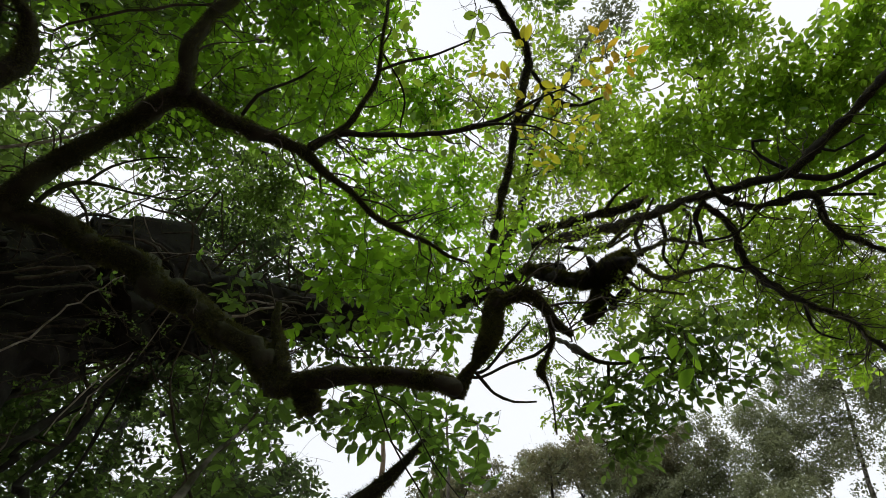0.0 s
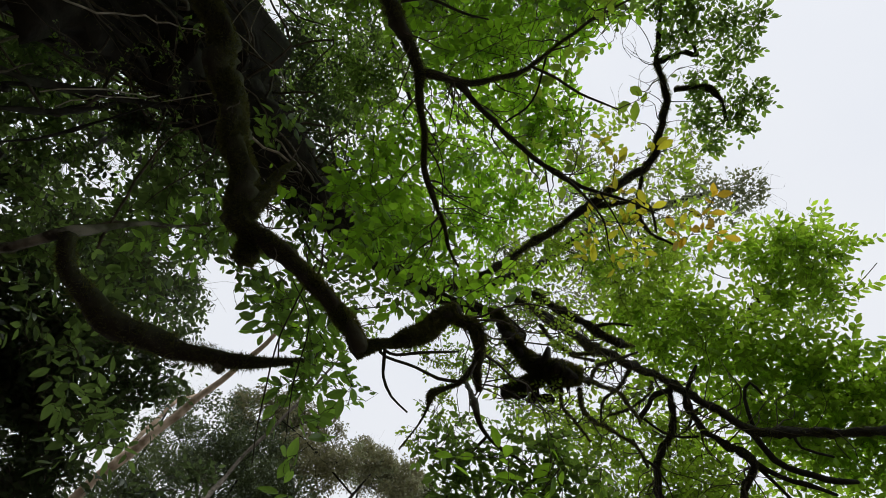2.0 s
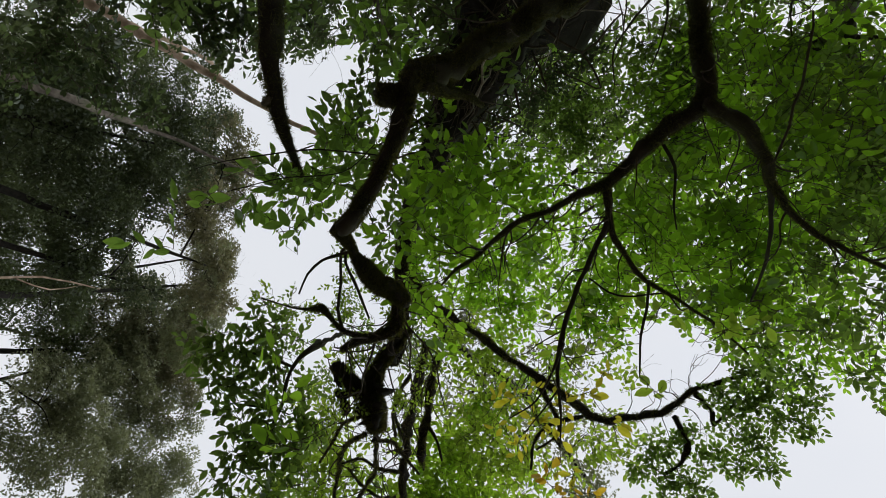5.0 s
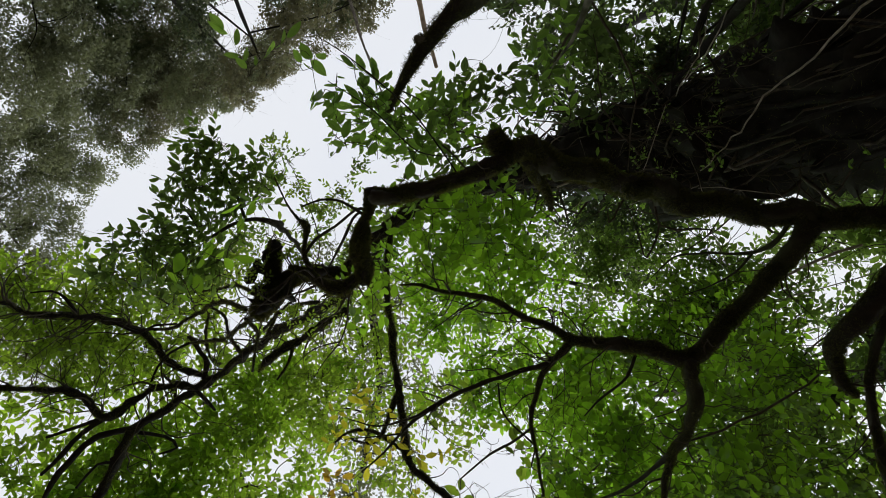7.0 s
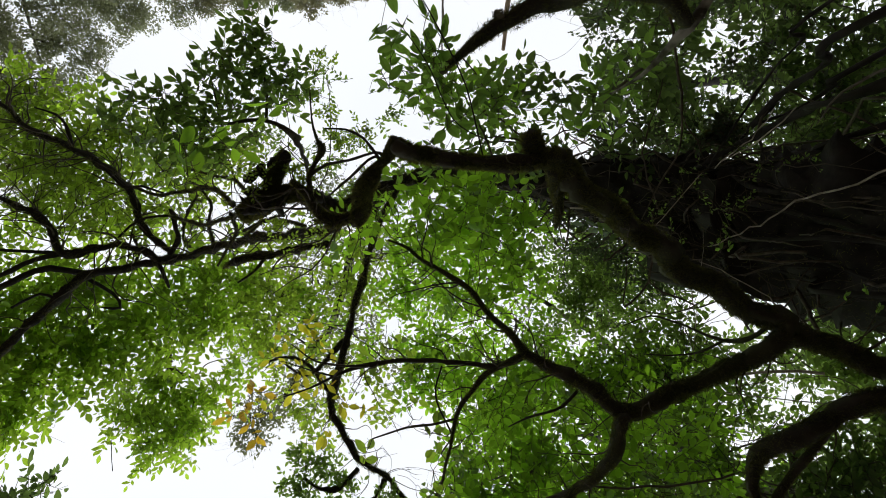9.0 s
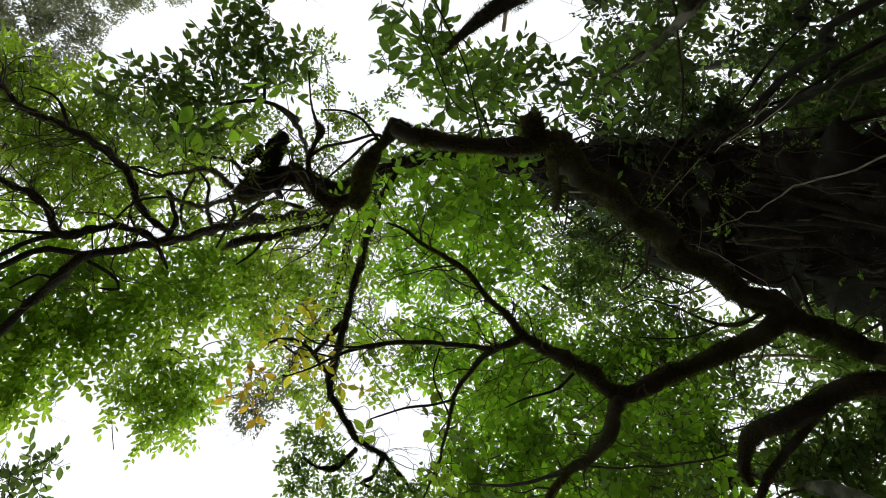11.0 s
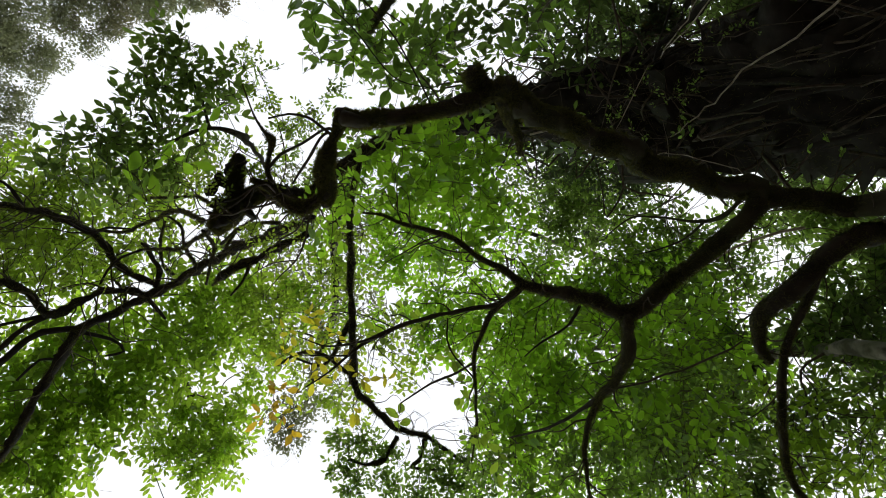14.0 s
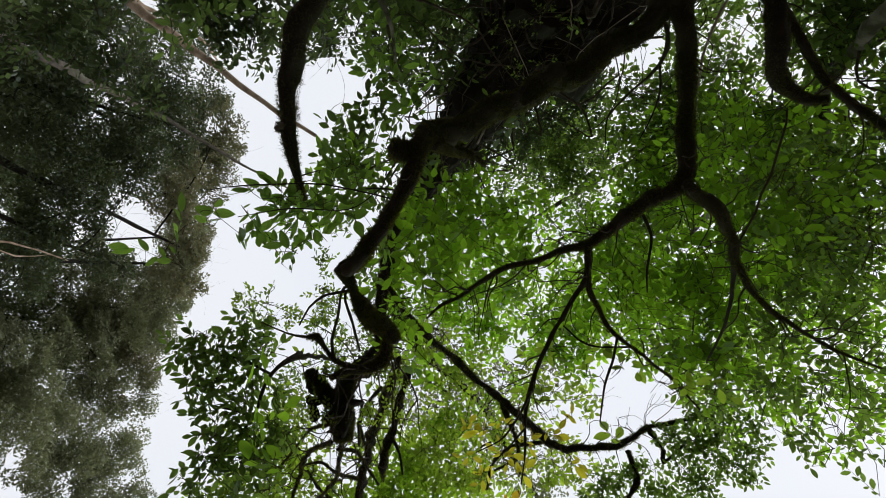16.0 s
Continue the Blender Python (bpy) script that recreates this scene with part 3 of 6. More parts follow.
knob_q, _ = moss_tree.limb("knob", [(-0.46, 0.75, 2.91, 0.0259), (-0.43, 0.78, 2.88, 0.0299), (-0.42, 0.8, 2.86, 0.0282), (-0.41, 0.82, 2.85, 0.0211)], 0.2, 14, 0.015, lumps=0.35)
kink_q, _ = moss_tree.limb("elbow_limb", [(0, 0.79, 2.82, 0.022), (0.02, 0.77, 2.84, 0.018), (0.05, 0.74, 2.86, 0.0119), (0.07, 0.73, 2.88, 0.0149), (0.09, 0.7, 2.91, 0.0229), (0.12, 0.67, 2.96, 0.0272), (0.14, 0.64, 3.01, 0.0286), (0.16, 0.61, 3.04, 0.0244), (0.17, 0.59, 3.04, 0.0152)], 0.2, 14, 0.012, lumps=0.3)
tail_q, _ = moss_tree.limb("bough", [(0.16, 0.63, 3.04, 0.0169), (0.21, 0.61, 3.05, 0.0207), (0.26, 0.61, 3.04, 0.0198), (0.3, 0.65, 3.03, 0.0152), (0.32, 0.69, 3.01, 0.0129), (0.34, 0.71, 3, 0.0113), (0.37, 0.73, 2.98, 0.0067)], 0.2, 12, 0.02, lumps=0.3)
tail2_q, _ = moss_tree.limb("bough", [(0.31, 0.68, 3.02, 0.0084), (0.31, 0.75, 2.99, 0.0076), (0.29, 0.8, 2.98, 0.0068), (0.27, 0.83, 2.96, 0.0128), (0.28, 0.86, 2.95, 0.0052), (0.29, 0.91, 2.92, 0.0022), (0.29, 1, 2.88, 0.0015)], 0.2, 12, 0.015, lumps=0.3)
moss_tree.limb("bough", [(0.31, 0.75, 2.99, 0.0053), (0.25, 0.78, 2.97, 0.0052), (0.17, 0.78, 2.94, 0.0044), (0.08, 0.78, 2.88, 0.0043), (0.05, 0.76, 2.86, 0.0056)], 0.2, 8, 0.03)
moss_tree.limb("bough", [(0.25, 0.69, 3.02, 0.003), (0.17, 0.73, 2.96, 0.0045), (0.1, 0.76, 2.89, 0.0043), (0.07, 0.77, 2.89, 0.005)], 0.2, 8, 0.03)
moss_tree.limb("bough", [(0.06, 0.75, 2.87, 0.0056), (0.09, 0.79, 2.85, 0.0049), (0.11, 0.81, 2.84, 0.0042), (0.16, 0.83, 2.82, 0.0035), (0.22, 0.83, 2.81, 0.0027)], 0.2, 8, 0.03)
stub_q, _ = moss_tree.limb("stub", [(-0.49, 0.72, 2.92, 0.0246), (-0.51, 0.68, 2.99, 0.0187), (-0.53, 0.64, 3.05, 0.0131), (-0.53, 0.59, 3.13, 0.0072)], 0.2, 14, 0.015, lumps=0.35)
up_q, _ = moss_tree.limb("limb", [(-1.41, 0.2, 3.34, 0.0341), (-1.33, 0.15, 3.36, 0.0351), (-1.27, 0.11, 3.38, 0.0335), (-1.18, 0.06, 3.39, 0.0319), (-1.08, 0.02, 3.41, 0.0303), (-0.97, -0.02, 3.43, 0.0295), (-0.86, -0.06, 3.44, 0.0296), (-0.79, -0.07, 3.44, 0.0313)], 0.2, 14, 0.022, lumps=0.3)
mid_q, _ = moss_tree.limb("limb", [(-0.79, -0.07, 3.44, 0.0278), (-0.73, -0.02, 3.46, 0.0282), (-0.68, 0.04, 3.48, 0.0295), (-0.6, 0.08, 3.49, 0.0235), (-0.52, 0.12, 3.5, 0.021), (-0.45, 0.16, 3.51, 0.0175), (-0.39, 0.25, 3.52, 0.0131), (-0.32, 0.32, 3.53, 0.0113), (-0.25, 0.42, 3.53, 0.0105), (-0.16, 0.49, 3.55, 0.0097), (-0.04, 0.57, 3.56, 0.0078), (0.03, 0.63, 3.56, 0.0059), (0.11, 0.66, 3.54, 0.003)], 0.2, 14, 0.022, lumps=0.3)
top_q, _ = moss_tree.limb("limb", [(-0.8, -0.08, 3.41, 0.0257), (-0.77, -0.16, 3.45, 0.0242), (-0.75, -0.26, 3.49, 0.0235), (-0.69, -0.34, 3.58, 0.0179), (-0.63, -0.4, 3.65, 0.0147), (-0.55, -0.54, 3.73, 0.0112), (-0.51, -0.71, 3.8, 0.0085), (-0.49, -0.89, 3.86, 0.0066), (-0.5, -1.11, 3.92, 0.0038)], 0.2, 14, 0.022, lumps=0.3)
moss_tree.limb("limb", [(-0.66, -0.37, 3.61, 0.0135), (-0.55, -0.44, 3.74, 0.0085), (-0.42, -0.5, 3.87, 0.007), (-0.24, -0.54, 4.08, 0.0043)], 0.2, 8, 0.03)
fork1_q, _ = moss_tree.limb("bough", [(-0.43, 0.15, 3.51, 0.012), (-0.35, 0.11, 3.57, 0.0104), (-0.28, 0.07, 3.62, 0.0105), (-0.21, -0.02, 3.68, 0.0097), (-0.17, -0.09, 3.72, 0.0089), (-0.15, -0.19, 3.76, 0.0069), (-0.12, -0.29, 3.82, 0.0061), (-0.09, -0.41, 3.89, 0.0051), (-0.02, -0.57, 3.98, 0.0032)], 0.2, 10, 0.03, lumps=0.3)
fork2_q, _ = moss_tree.limb("bough", [(-0.46, 0.16, 3.51, 0.0138), (-0.4, 0.13, 3.55, 0.0131), (-0.32, 0.12, 3.59, 0.0123), (-0.2, 0.13, 3.59, 0.0105), (-0.08, 0.14, 3.59, 0.0105), (0.04, 0.15, 3.59, 0.0105), (0.15, 0.14, 3.57, 0.0104), (0.24, 0.12, 3.55, 0.0084), (0.33, 0.09, 3.53, 0.0064), (0.41, 0.05, 3.48, 0.0045), (0.5, 0.02, 3.43, 0.0026)], 0.2, 10, 0.03, lumps=0.3)
moss_tree.limb("bough", [(0.19, 0.13, 3.55, 0.0075), (0.28, 0.13, 3.52, 0.0055), (0.39, 0.15, 3.48, 0.0036), (0.48, 0.22, 3.43, 0.0018)], 0.2, 8, 0.03)
moss_tree.limb("bough", [(0.33, 0.09, 3.53, 0.0046), (0.42, 0.12, 3.48, 0.0027), (0.5, 0.15, 3.43, 0.0018)], 0.2, 8, 0.03)
moss_tree.limb("bough", [(-0.16, -0.1, 3.66, 0.0058), (-0.08, -0.12, 3.7, 0.0059), (0.05, -0.14, 3.75, 0.005), (0.2, -0.18, 3.73, 0.003)], 0.2, 8, 0.03)
moss_tree.limb("bough", [(-0.15, -0.18, 3.76, 0.004), (-0.08, -0.01, 3.74, 0.004), (-0.11, 0.12, 3.72, 0.004)], 0.2, 8, 0.03)
moss_tree.limb("bough", [(-0.65, 0.01, 3.5, 0.0072), (-0.59, -0.05, 3.52, 0.0063), (-0.53, -0.07, 3.53, 0.0054), (-0.46, -0.09, 3.56, 0.0046), (-0.38, -0.13, 3.6, 0.0028)], 0.2, 8, 0.03)
side_q, _ = moss_tree.limb("limb", [(-2.02, -0.08, 3.28, 0.05), (-1.71, -0.03, 3.31, 0.0391), (-1.6, -0.08, 3.36, 0.0374), (-1.49, -0.14, 3.4, 0.0346), (-1.4, -0.19, 3.43, 0.035), (-1.35, -0.23, 3.49, 0.0333), (-1.33, -0.3, 3.53, 0.0247), (-1.32, -0.38, 3.55, 0.0176), (-1.34, -0.44, 3.55, 0.0105)], 0.2, 14, 0.022, lumps=0.3)
side2_q, _ = moss_tree.limb("limb", [(-1.55, -0.11, 3.36, 0.0192), (-1.48, -0.25, 3.45, 0.0153), (-1.41, -0.38, 3.52, 0.0147), (-1.36, -0.54, 3.58, 0.015), (-1.31, -0.77, 3.63, 0.0151), (-1.3, -0.94, 3.67, 0.0133), (-1.37, -1.12, 3.68, 0.0095), (-1.44, -1.29, 3.68, 0.0047)], 0.2, 14, 0.022, lumps=0.3)
moss_tree.limb("bough", [(-1.38, 0.25, 3.37, 0.0078), (-1.35, 0.21, 3.41, 0.0088), (-1.31, 0.19, 3.46, 0.0117), (-1.27, 0.19, 3.52, 0.0083), (-1.21, 0.23, 3.58, 0.0058), (-1.15, 0.28, 3.65, 0.005), (-1.07, 0.32, 3.74, 0.0041), (-0.96, 0.28, 3.83, 0.0021)], 0.2, 8, 0.03)
moss_tree.limb("bough", [(-1.26, 0.19, 3.51, 0.0055), (-1.2, 0.15, 3.59, 0.0048), (-1.12, 0.14, 3.67, 0.0039), (-1.01, 0.15, 3.71, 0.002)], 0.2, 8, 0.03)
moss_tree.limb("bough", [(-0.29, 0.84, 3.15, 0.0031), (-0.24, 1.07, 3.08, 0.0031), (-0.2, 1.18, 3.05, 0.0031), (-0.09, 1.38, 2.97, 0.0023), (-0.03, 1.46, 2.93, 0.0015)], 0.2, 6, 0.03)
moss_tree.limb("bough", [(-0.3, 0.89, 3.06, 0.0022), (-0.18, 0.98, 3.07, 0.0023), (-0.09, 1.17, 3.01, 0.0023), (0.01, 1.28, 2.91, 0.0015)], 0.2, 6, 0.03)
moss_tree.limb("bough", [(0.32, 0.76, 3.02, 0.0069), (0.42, 0.94, 3.34, 0.0083), (0.57, 1.2, 3.75, 0.0112), (0.7, 1.41, 4.07, 0.0218), (0.81, 1.51, 4.1, 0.0117), (0.94, 1.53, 4.09, 0.0104), (1.1, 1.52, 4.1, 0.0104), (1.25, 1.53, 4.06, 0.0077), (1.36, 1.55, 4.01, 0.0064), (1.52, 1.54, 3.92, 0.0025)], 0.2, 8, 0.04, lumps=0.3)
moss_tree.limb("bough", [(0.88, 1.53, 4.12, 0.0092), (0.87, 1.73, 4.05, 0.0078), (0.9, 1.87, 3.98, 0.0064), (0.92, 1.98, 3.88, 0.0025)], 0.2, 8, 0.04)
moss_tree.limb("bough", [(1.13, 1.51, 4.09, 0.0078), (1.14, 1.65, 4.01, 0.0064), (1.15, 1.75, 3.94, 0.0025)], 0.2, 8, 0.04)
twiglets(moss_tree, [up_q, mid_q, top_q, fork1_q, fork2_q, side_q, side2_q, tail_q], 150, 0.28, 0.004)
twiglets(moss_tree, [main_q, kink_q, stub_q], 30, 0.16, 0.003)
moss_coat(moss_tree, [(main_q, 1.3), (knob_q, 1.5), (kink_q, 2.2), (up_q, 0.9), (mid_q, 0.6), (tail_q, 0.8), (stub_q, 0.8), (side_q, 0.8), (top_q, 0.5), (tail2_q, 0.6), (trunk_q, 0.12), (fork1_q, 0.4), (side2_q, 0.8)], 35000, 0.0115, label="shaggy brown-green moss")
moss_tree.crown([(-0.09, 1.48, 3.3, 0.09, 0.75), (-0.1, 1.4, 3.35, 0.091, 0.75), (0.06, 1.49, 3.27, 0.104, 0.75), (0.07, 1.41, 3.33, 0.095, 0.75), (-0.03, 1.3, 3.41, 0.107, 0.75), (-0.21, 1.33, 3.4, 0.092, 0.75), (-0.16, 1.22, 3.46, 0.108, 0.75), (-0.32, 1.32, 3.4, 0.082, 0.75), (-0.42, 1.39, 3.74, 0.097, 0.6), (-0.27, 1.32, 3.67, 0.083, 0.6), (-0.9, 1.43, 3.72, 0.119, 0.6), (-0.99, 1.27, 3.78, 0.109, 0.6), (-0.81, 1.22, 3.74, 0.096, 0.6), (-1.06, 1.5, 3.75, 0.121, 0.6), (-1.13, 1.68, 3.73, 0.111, 0.6), (0.09, 1.63, 3.17, 0.054, 0.6), (0.22, 1.68, 3.12, 0.049, 0.6), (0.32, 1.69, 3.09, 0.035, 0.6)],
                0.083, LEAF_NEAR, "blade", 0.005, singles=300, single_mat=LEAF_ONE, per=6, droop=0.3, twig=0.0016)
moss_tree.crown([(-0.46, 0.63, 4.08, 0.26, 0.5), (-0.56, -0.12, 4.34, 0.37, 0.5), (-0.22, 0.44, 4.36, 0.25, 0.4), (-0.2, -0, 4.49, 0.26, 0.4), (-0.76, -0.45, 4.47, 0.37, 0.5), (-0.37, -0.43, 4.55, 0.3, 0.5), (-1.36, -0.3, 4.26, 0.4, 0.4), (-0.81, -0.4, 4.24, 0.37, 0.5), (-1.2, -0.49, 4.09, 0.37, 0.5), (-0.44, -0.45, 4.29, 0.3, 0.45), (-0.25, -0.65, 4.26, 0.27, 0.45), (-0.44, -0.23, 4.3, 0.3, 0.3)],
                0.07, LEAF_BRIGHT, "blade", 0.011, name="upper_crown", twig=0.002)

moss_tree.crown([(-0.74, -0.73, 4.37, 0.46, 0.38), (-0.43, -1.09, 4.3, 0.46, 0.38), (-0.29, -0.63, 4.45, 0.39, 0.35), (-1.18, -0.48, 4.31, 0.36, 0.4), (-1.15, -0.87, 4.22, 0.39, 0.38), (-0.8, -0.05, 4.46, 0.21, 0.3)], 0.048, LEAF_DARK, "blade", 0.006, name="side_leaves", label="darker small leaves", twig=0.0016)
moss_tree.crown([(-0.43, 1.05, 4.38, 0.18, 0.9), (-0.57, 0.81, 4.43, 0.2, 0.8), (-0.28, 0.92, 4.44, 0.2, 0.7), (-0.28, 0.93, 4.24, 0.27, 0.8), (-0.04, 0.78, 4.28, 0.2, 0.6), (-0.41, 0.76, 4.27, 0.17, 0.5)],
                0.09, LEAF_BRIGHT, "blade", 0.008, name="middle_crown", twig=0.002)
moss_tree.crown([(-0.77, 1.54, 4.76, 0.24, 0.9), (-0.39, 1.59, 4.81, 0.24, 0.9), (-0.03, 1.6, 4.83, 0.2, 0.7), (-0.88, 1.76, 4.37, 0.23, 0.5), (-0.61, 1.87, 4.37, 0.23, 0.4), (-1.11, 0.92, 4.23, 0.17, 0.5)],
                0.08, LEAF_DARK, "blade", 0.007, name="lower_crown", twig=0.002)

moss_tree.crown([(0.69, 0.03, 3.61, 0.021, 2), (0.71, -0.03, 3.61, 0.021, 2), (0.69, -0.08, 3.61, 0.021, 2), (0.67, -0.13, 3.62, 0.021, 2), (0.77, -0.06, 3.59, 0.023, 2), (0.66, 0.05, 3.62, 0.017, 2), (0.41, 0.06, 3.68, 0.018, 2)], 0.058, LEAF_ORANGE, "blade", 0.002, name="turning_leaves", label="orange autumn leaves", twig=0.001, per=2, singles=16, single_mat=LEAF_ORANGE_ONE)
moss_tree.crown([(0.48, 0.33, 3.64, 0.031, 1.5), (0.44, 0.24, 3.66, 0.031, 1.5), (0.4, 0.19, 3.68, 0.027, 1.5), (0.49, 0.14, 3.66, 0.031, 1.5), (0.52, 0.12, 3.66, 0.031, 1.5), (0.61, 0.19, 3.63, 0.031, 1.5), (0.63, 0.14, 3.62, 0.026, 1.5), (0.54, 0.05, 3.66, 0.03, 1.5), (0.33, -0.01, 3.7, 0.031, 1.5), (0.24, -0.06, 3.71, 0.026, 1.5), (0.4, -0.14, 3.69, 0.025, 1.5), (0.63, -0.06, 3.63, 0.025, 1.5), (0.65, -0.01, 3.63, 0.025, 1.5), (0.41, 0.08, 3.68, 0.031, 1.5), (0.57, 0.27, 3.63, 0.027, 1.5)], 0.06, LEAF_GOLD, "blade", 0.002, name="gold_leaves", label="large yellowing leaves", twig=0.001, per=2)
moss_tree.crown([(0.25, -0.29, 3.82, 0.04, 0.5), (0.04, -0.04, 3.84, 0.058, 0.5), (-0.05, -0.17, 3.84, 0.057, 0.5), (-0.14, -0.27, 3.82, 0.078, 0.5), (-0.17, -0.1, 3.83, 0.08, 0.5), (0.03, 0.12, 3.84, 0.071, 0.5), (0.14, 0.2, 3.83, 0.072, 0.5), (0.2, 0.09, 3.83, 0.071, 0.5), (0.14, 0.02, 3.84, 0.07, 0.5), (-0.06, -0.43, 3.8, 0.064, 0.5), (-0.11, -0.53, 3.78, 0.073, 0.5)], 0.07, LEAF_YELLOW, "blade", 0.003, name="open_leaves", label="pale leaves lit by the open sky", twig=0.0012, per=4)
moss_tree.crown([(0.71, 0.83, 2.93, 0.037, 1), (0.67, 0.86, 2.93, 0.03, 1), (0.69, 0.79, 2.95, 0.033, 1), (0.63, 0.88, 2.94, 0.034, 1), (0.58, 0.85, 2.98, 0.03, 1), (0.45, 1.09, 3.14, 0.038, 1), (0.48, 0.92, 2.98, 0.031, 1), (0.68, 0.74, 2.98, 0.026, 1)], 0.082, LEAF_BRIGHT, "blade", 0.003, name="hanging_leaves", label="large fresh hanging leaves", twig=0.0014, per=3)
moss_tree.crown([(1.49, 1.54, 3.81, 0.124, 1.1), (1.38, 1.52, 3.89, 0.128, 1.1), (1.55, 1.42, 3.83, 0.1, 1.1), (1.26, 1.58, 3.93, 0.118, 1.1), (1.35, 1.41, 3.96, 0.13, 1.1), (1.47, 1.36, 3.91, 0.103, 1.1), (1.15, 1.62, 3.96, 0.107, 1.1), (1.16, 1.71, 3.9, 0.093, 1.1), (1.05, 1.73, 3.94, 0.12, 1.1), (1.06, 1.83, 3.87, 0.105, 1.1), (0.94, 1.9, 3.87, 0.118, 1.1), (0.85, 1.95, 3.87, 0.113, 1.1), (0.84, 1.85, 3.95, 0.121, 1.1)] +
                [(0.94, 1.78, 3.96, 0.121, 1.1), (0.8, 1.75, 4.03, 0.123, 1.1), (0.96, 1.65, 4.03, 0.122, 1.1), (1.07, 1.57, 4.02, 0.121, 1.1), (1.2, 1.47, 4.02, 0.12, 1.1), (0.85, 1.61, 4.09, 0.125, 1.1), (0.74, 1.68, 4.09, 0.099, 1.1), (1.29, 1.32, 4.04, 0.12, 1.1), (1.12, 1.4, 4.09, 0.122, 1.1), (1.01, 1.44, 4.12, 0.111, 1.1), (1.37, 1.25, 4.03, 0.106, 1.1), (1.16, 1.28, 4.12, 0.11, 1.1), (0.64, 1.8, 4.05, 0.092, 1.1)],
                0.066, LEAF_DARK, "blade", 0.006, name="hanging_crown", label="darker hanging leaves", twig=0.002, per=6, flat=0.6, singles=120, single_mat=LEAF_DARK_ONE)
moss_tree.crown([(0.01, 1.08, 3.86, 0.14, 0.75), (-0.22, 1, 3.89, 0.14, 0.7), (-0.47, 0.91, 4.01, 0.16, 0.8), (-0.1, 0.81, 4.06, 0.16, 0.7), (0.12, 0.9, 4.02, 0.12, 0.6), (-0.34, 0.68, 4.08, 0.14, 0.6), (-0.86, 1.41, 3.83, 0.11, 0.3), (-0.45, 1.5, 3.86, 0.16, 0.7), (-0.17, 1.51, 3.76, 0.14, 0.6)],
                0.085, LEAF_BRIGHT, "blade", 0.004, name="inner_leaves", label="fresh green leaves lit through", twig=0.0014, per=6, droop=0.3)
moss_tree.crown([(-0.72, 0.93, 3.6, 0.088, 0.55), (-0.48, 0.91, 3.68, 0.091, 0.55), (-0.31, 0.92, 3.71, 0.092, 0.55), (-0.16, 0.99, 3.7, 0.087, 0.55), (-0.07, 0.88, 3.75, 0.093, 0.55), (-0.22, 0.79, 3.78, 0.093, 0.55), (0.07, 0.77, 3.8, 0.093, 0.55), (0.18, 0.88, 3.75, 0.087, 0.55), (-0.03, 0.67, 3.83, 0.093, 0.55), (0.25, 0.74, 3.8, 0.087, 0.55), (-0.39, 1, 3.66, 0.081, 0.55), (-0.37, 0.72, 3.78, 0.092, 0.55), (-0.48, 0.61, 3.8, 0.091, 0.55), (0.37, 0.84, 3.75, 0.077, 0.55), (0.38, 0.67, 3.8, 0.087, 0.55)], 0.075, LEAF_BRIGHT, "blade", 0.004, name="front_leaves", label="fresh leaves in front of the dark trunk", twig=0.0014, per=5, droop=0.25)

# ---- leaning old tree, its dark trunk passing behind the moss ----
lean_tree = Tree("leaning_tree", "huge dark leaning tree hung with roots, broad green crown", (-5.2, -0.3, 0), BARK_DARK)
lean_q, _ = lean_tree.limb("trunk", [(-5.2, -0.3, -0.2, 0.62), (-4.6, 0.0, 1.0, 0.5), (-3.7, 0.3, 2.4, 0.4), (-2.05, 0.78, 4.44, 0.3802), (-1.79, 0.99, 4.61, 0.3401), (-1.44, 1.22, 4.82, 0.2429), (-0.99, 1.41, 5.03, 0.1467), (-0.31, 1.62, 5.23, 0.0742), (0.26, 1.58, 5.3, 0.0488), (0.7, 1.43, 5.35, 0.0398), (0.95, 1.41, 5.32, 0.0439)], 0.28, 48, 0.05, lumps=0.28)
burr_a, _ = lean_tree.limb("epiphyte_burr", [(0.63, 1.33, 5.22, 0.0225), (0.85, 1.41, 5.2, 0.0413), (1.04, 1.44, 5.16, 0.0596), (1.21, 1.4, 5.14, 0.0852), (1.31, 1.34, 5.12, 0.0808), (1.4, 1.27, 5.11, 0.0401)], 0.7, 20, 0.018, lumps=0.95)
burr_b, _ = lean_tree.limb("epiphyte_burr", [(1.19, 1.42, 5.14, 0.0482), (1.16, 1.56, 5.1, 0.0444), (1.11, 1.67, 5.07, 0.0407), (1.06, 1.76, 5.05, 0.0259)], 0.7, 14, 0.018, lumps=0.95)
lean_tree.limb("bough", [(1.2, 1.55, 5.1, 0.0217), (1.24, 1.62, 5.05, 0.0388), (1.22, 1.66, 5.04, 0.0216)], 0.4, 10, 0.03)
lean_tree.limb("epiphyte_burr", [(1.27, 1.6, 5.05, 0.0215), (1.33, 1.54, 5.05, 0.0386), (1.36, 1.56, 5.03, 0.0171)], 0.4, 10, 0.03)
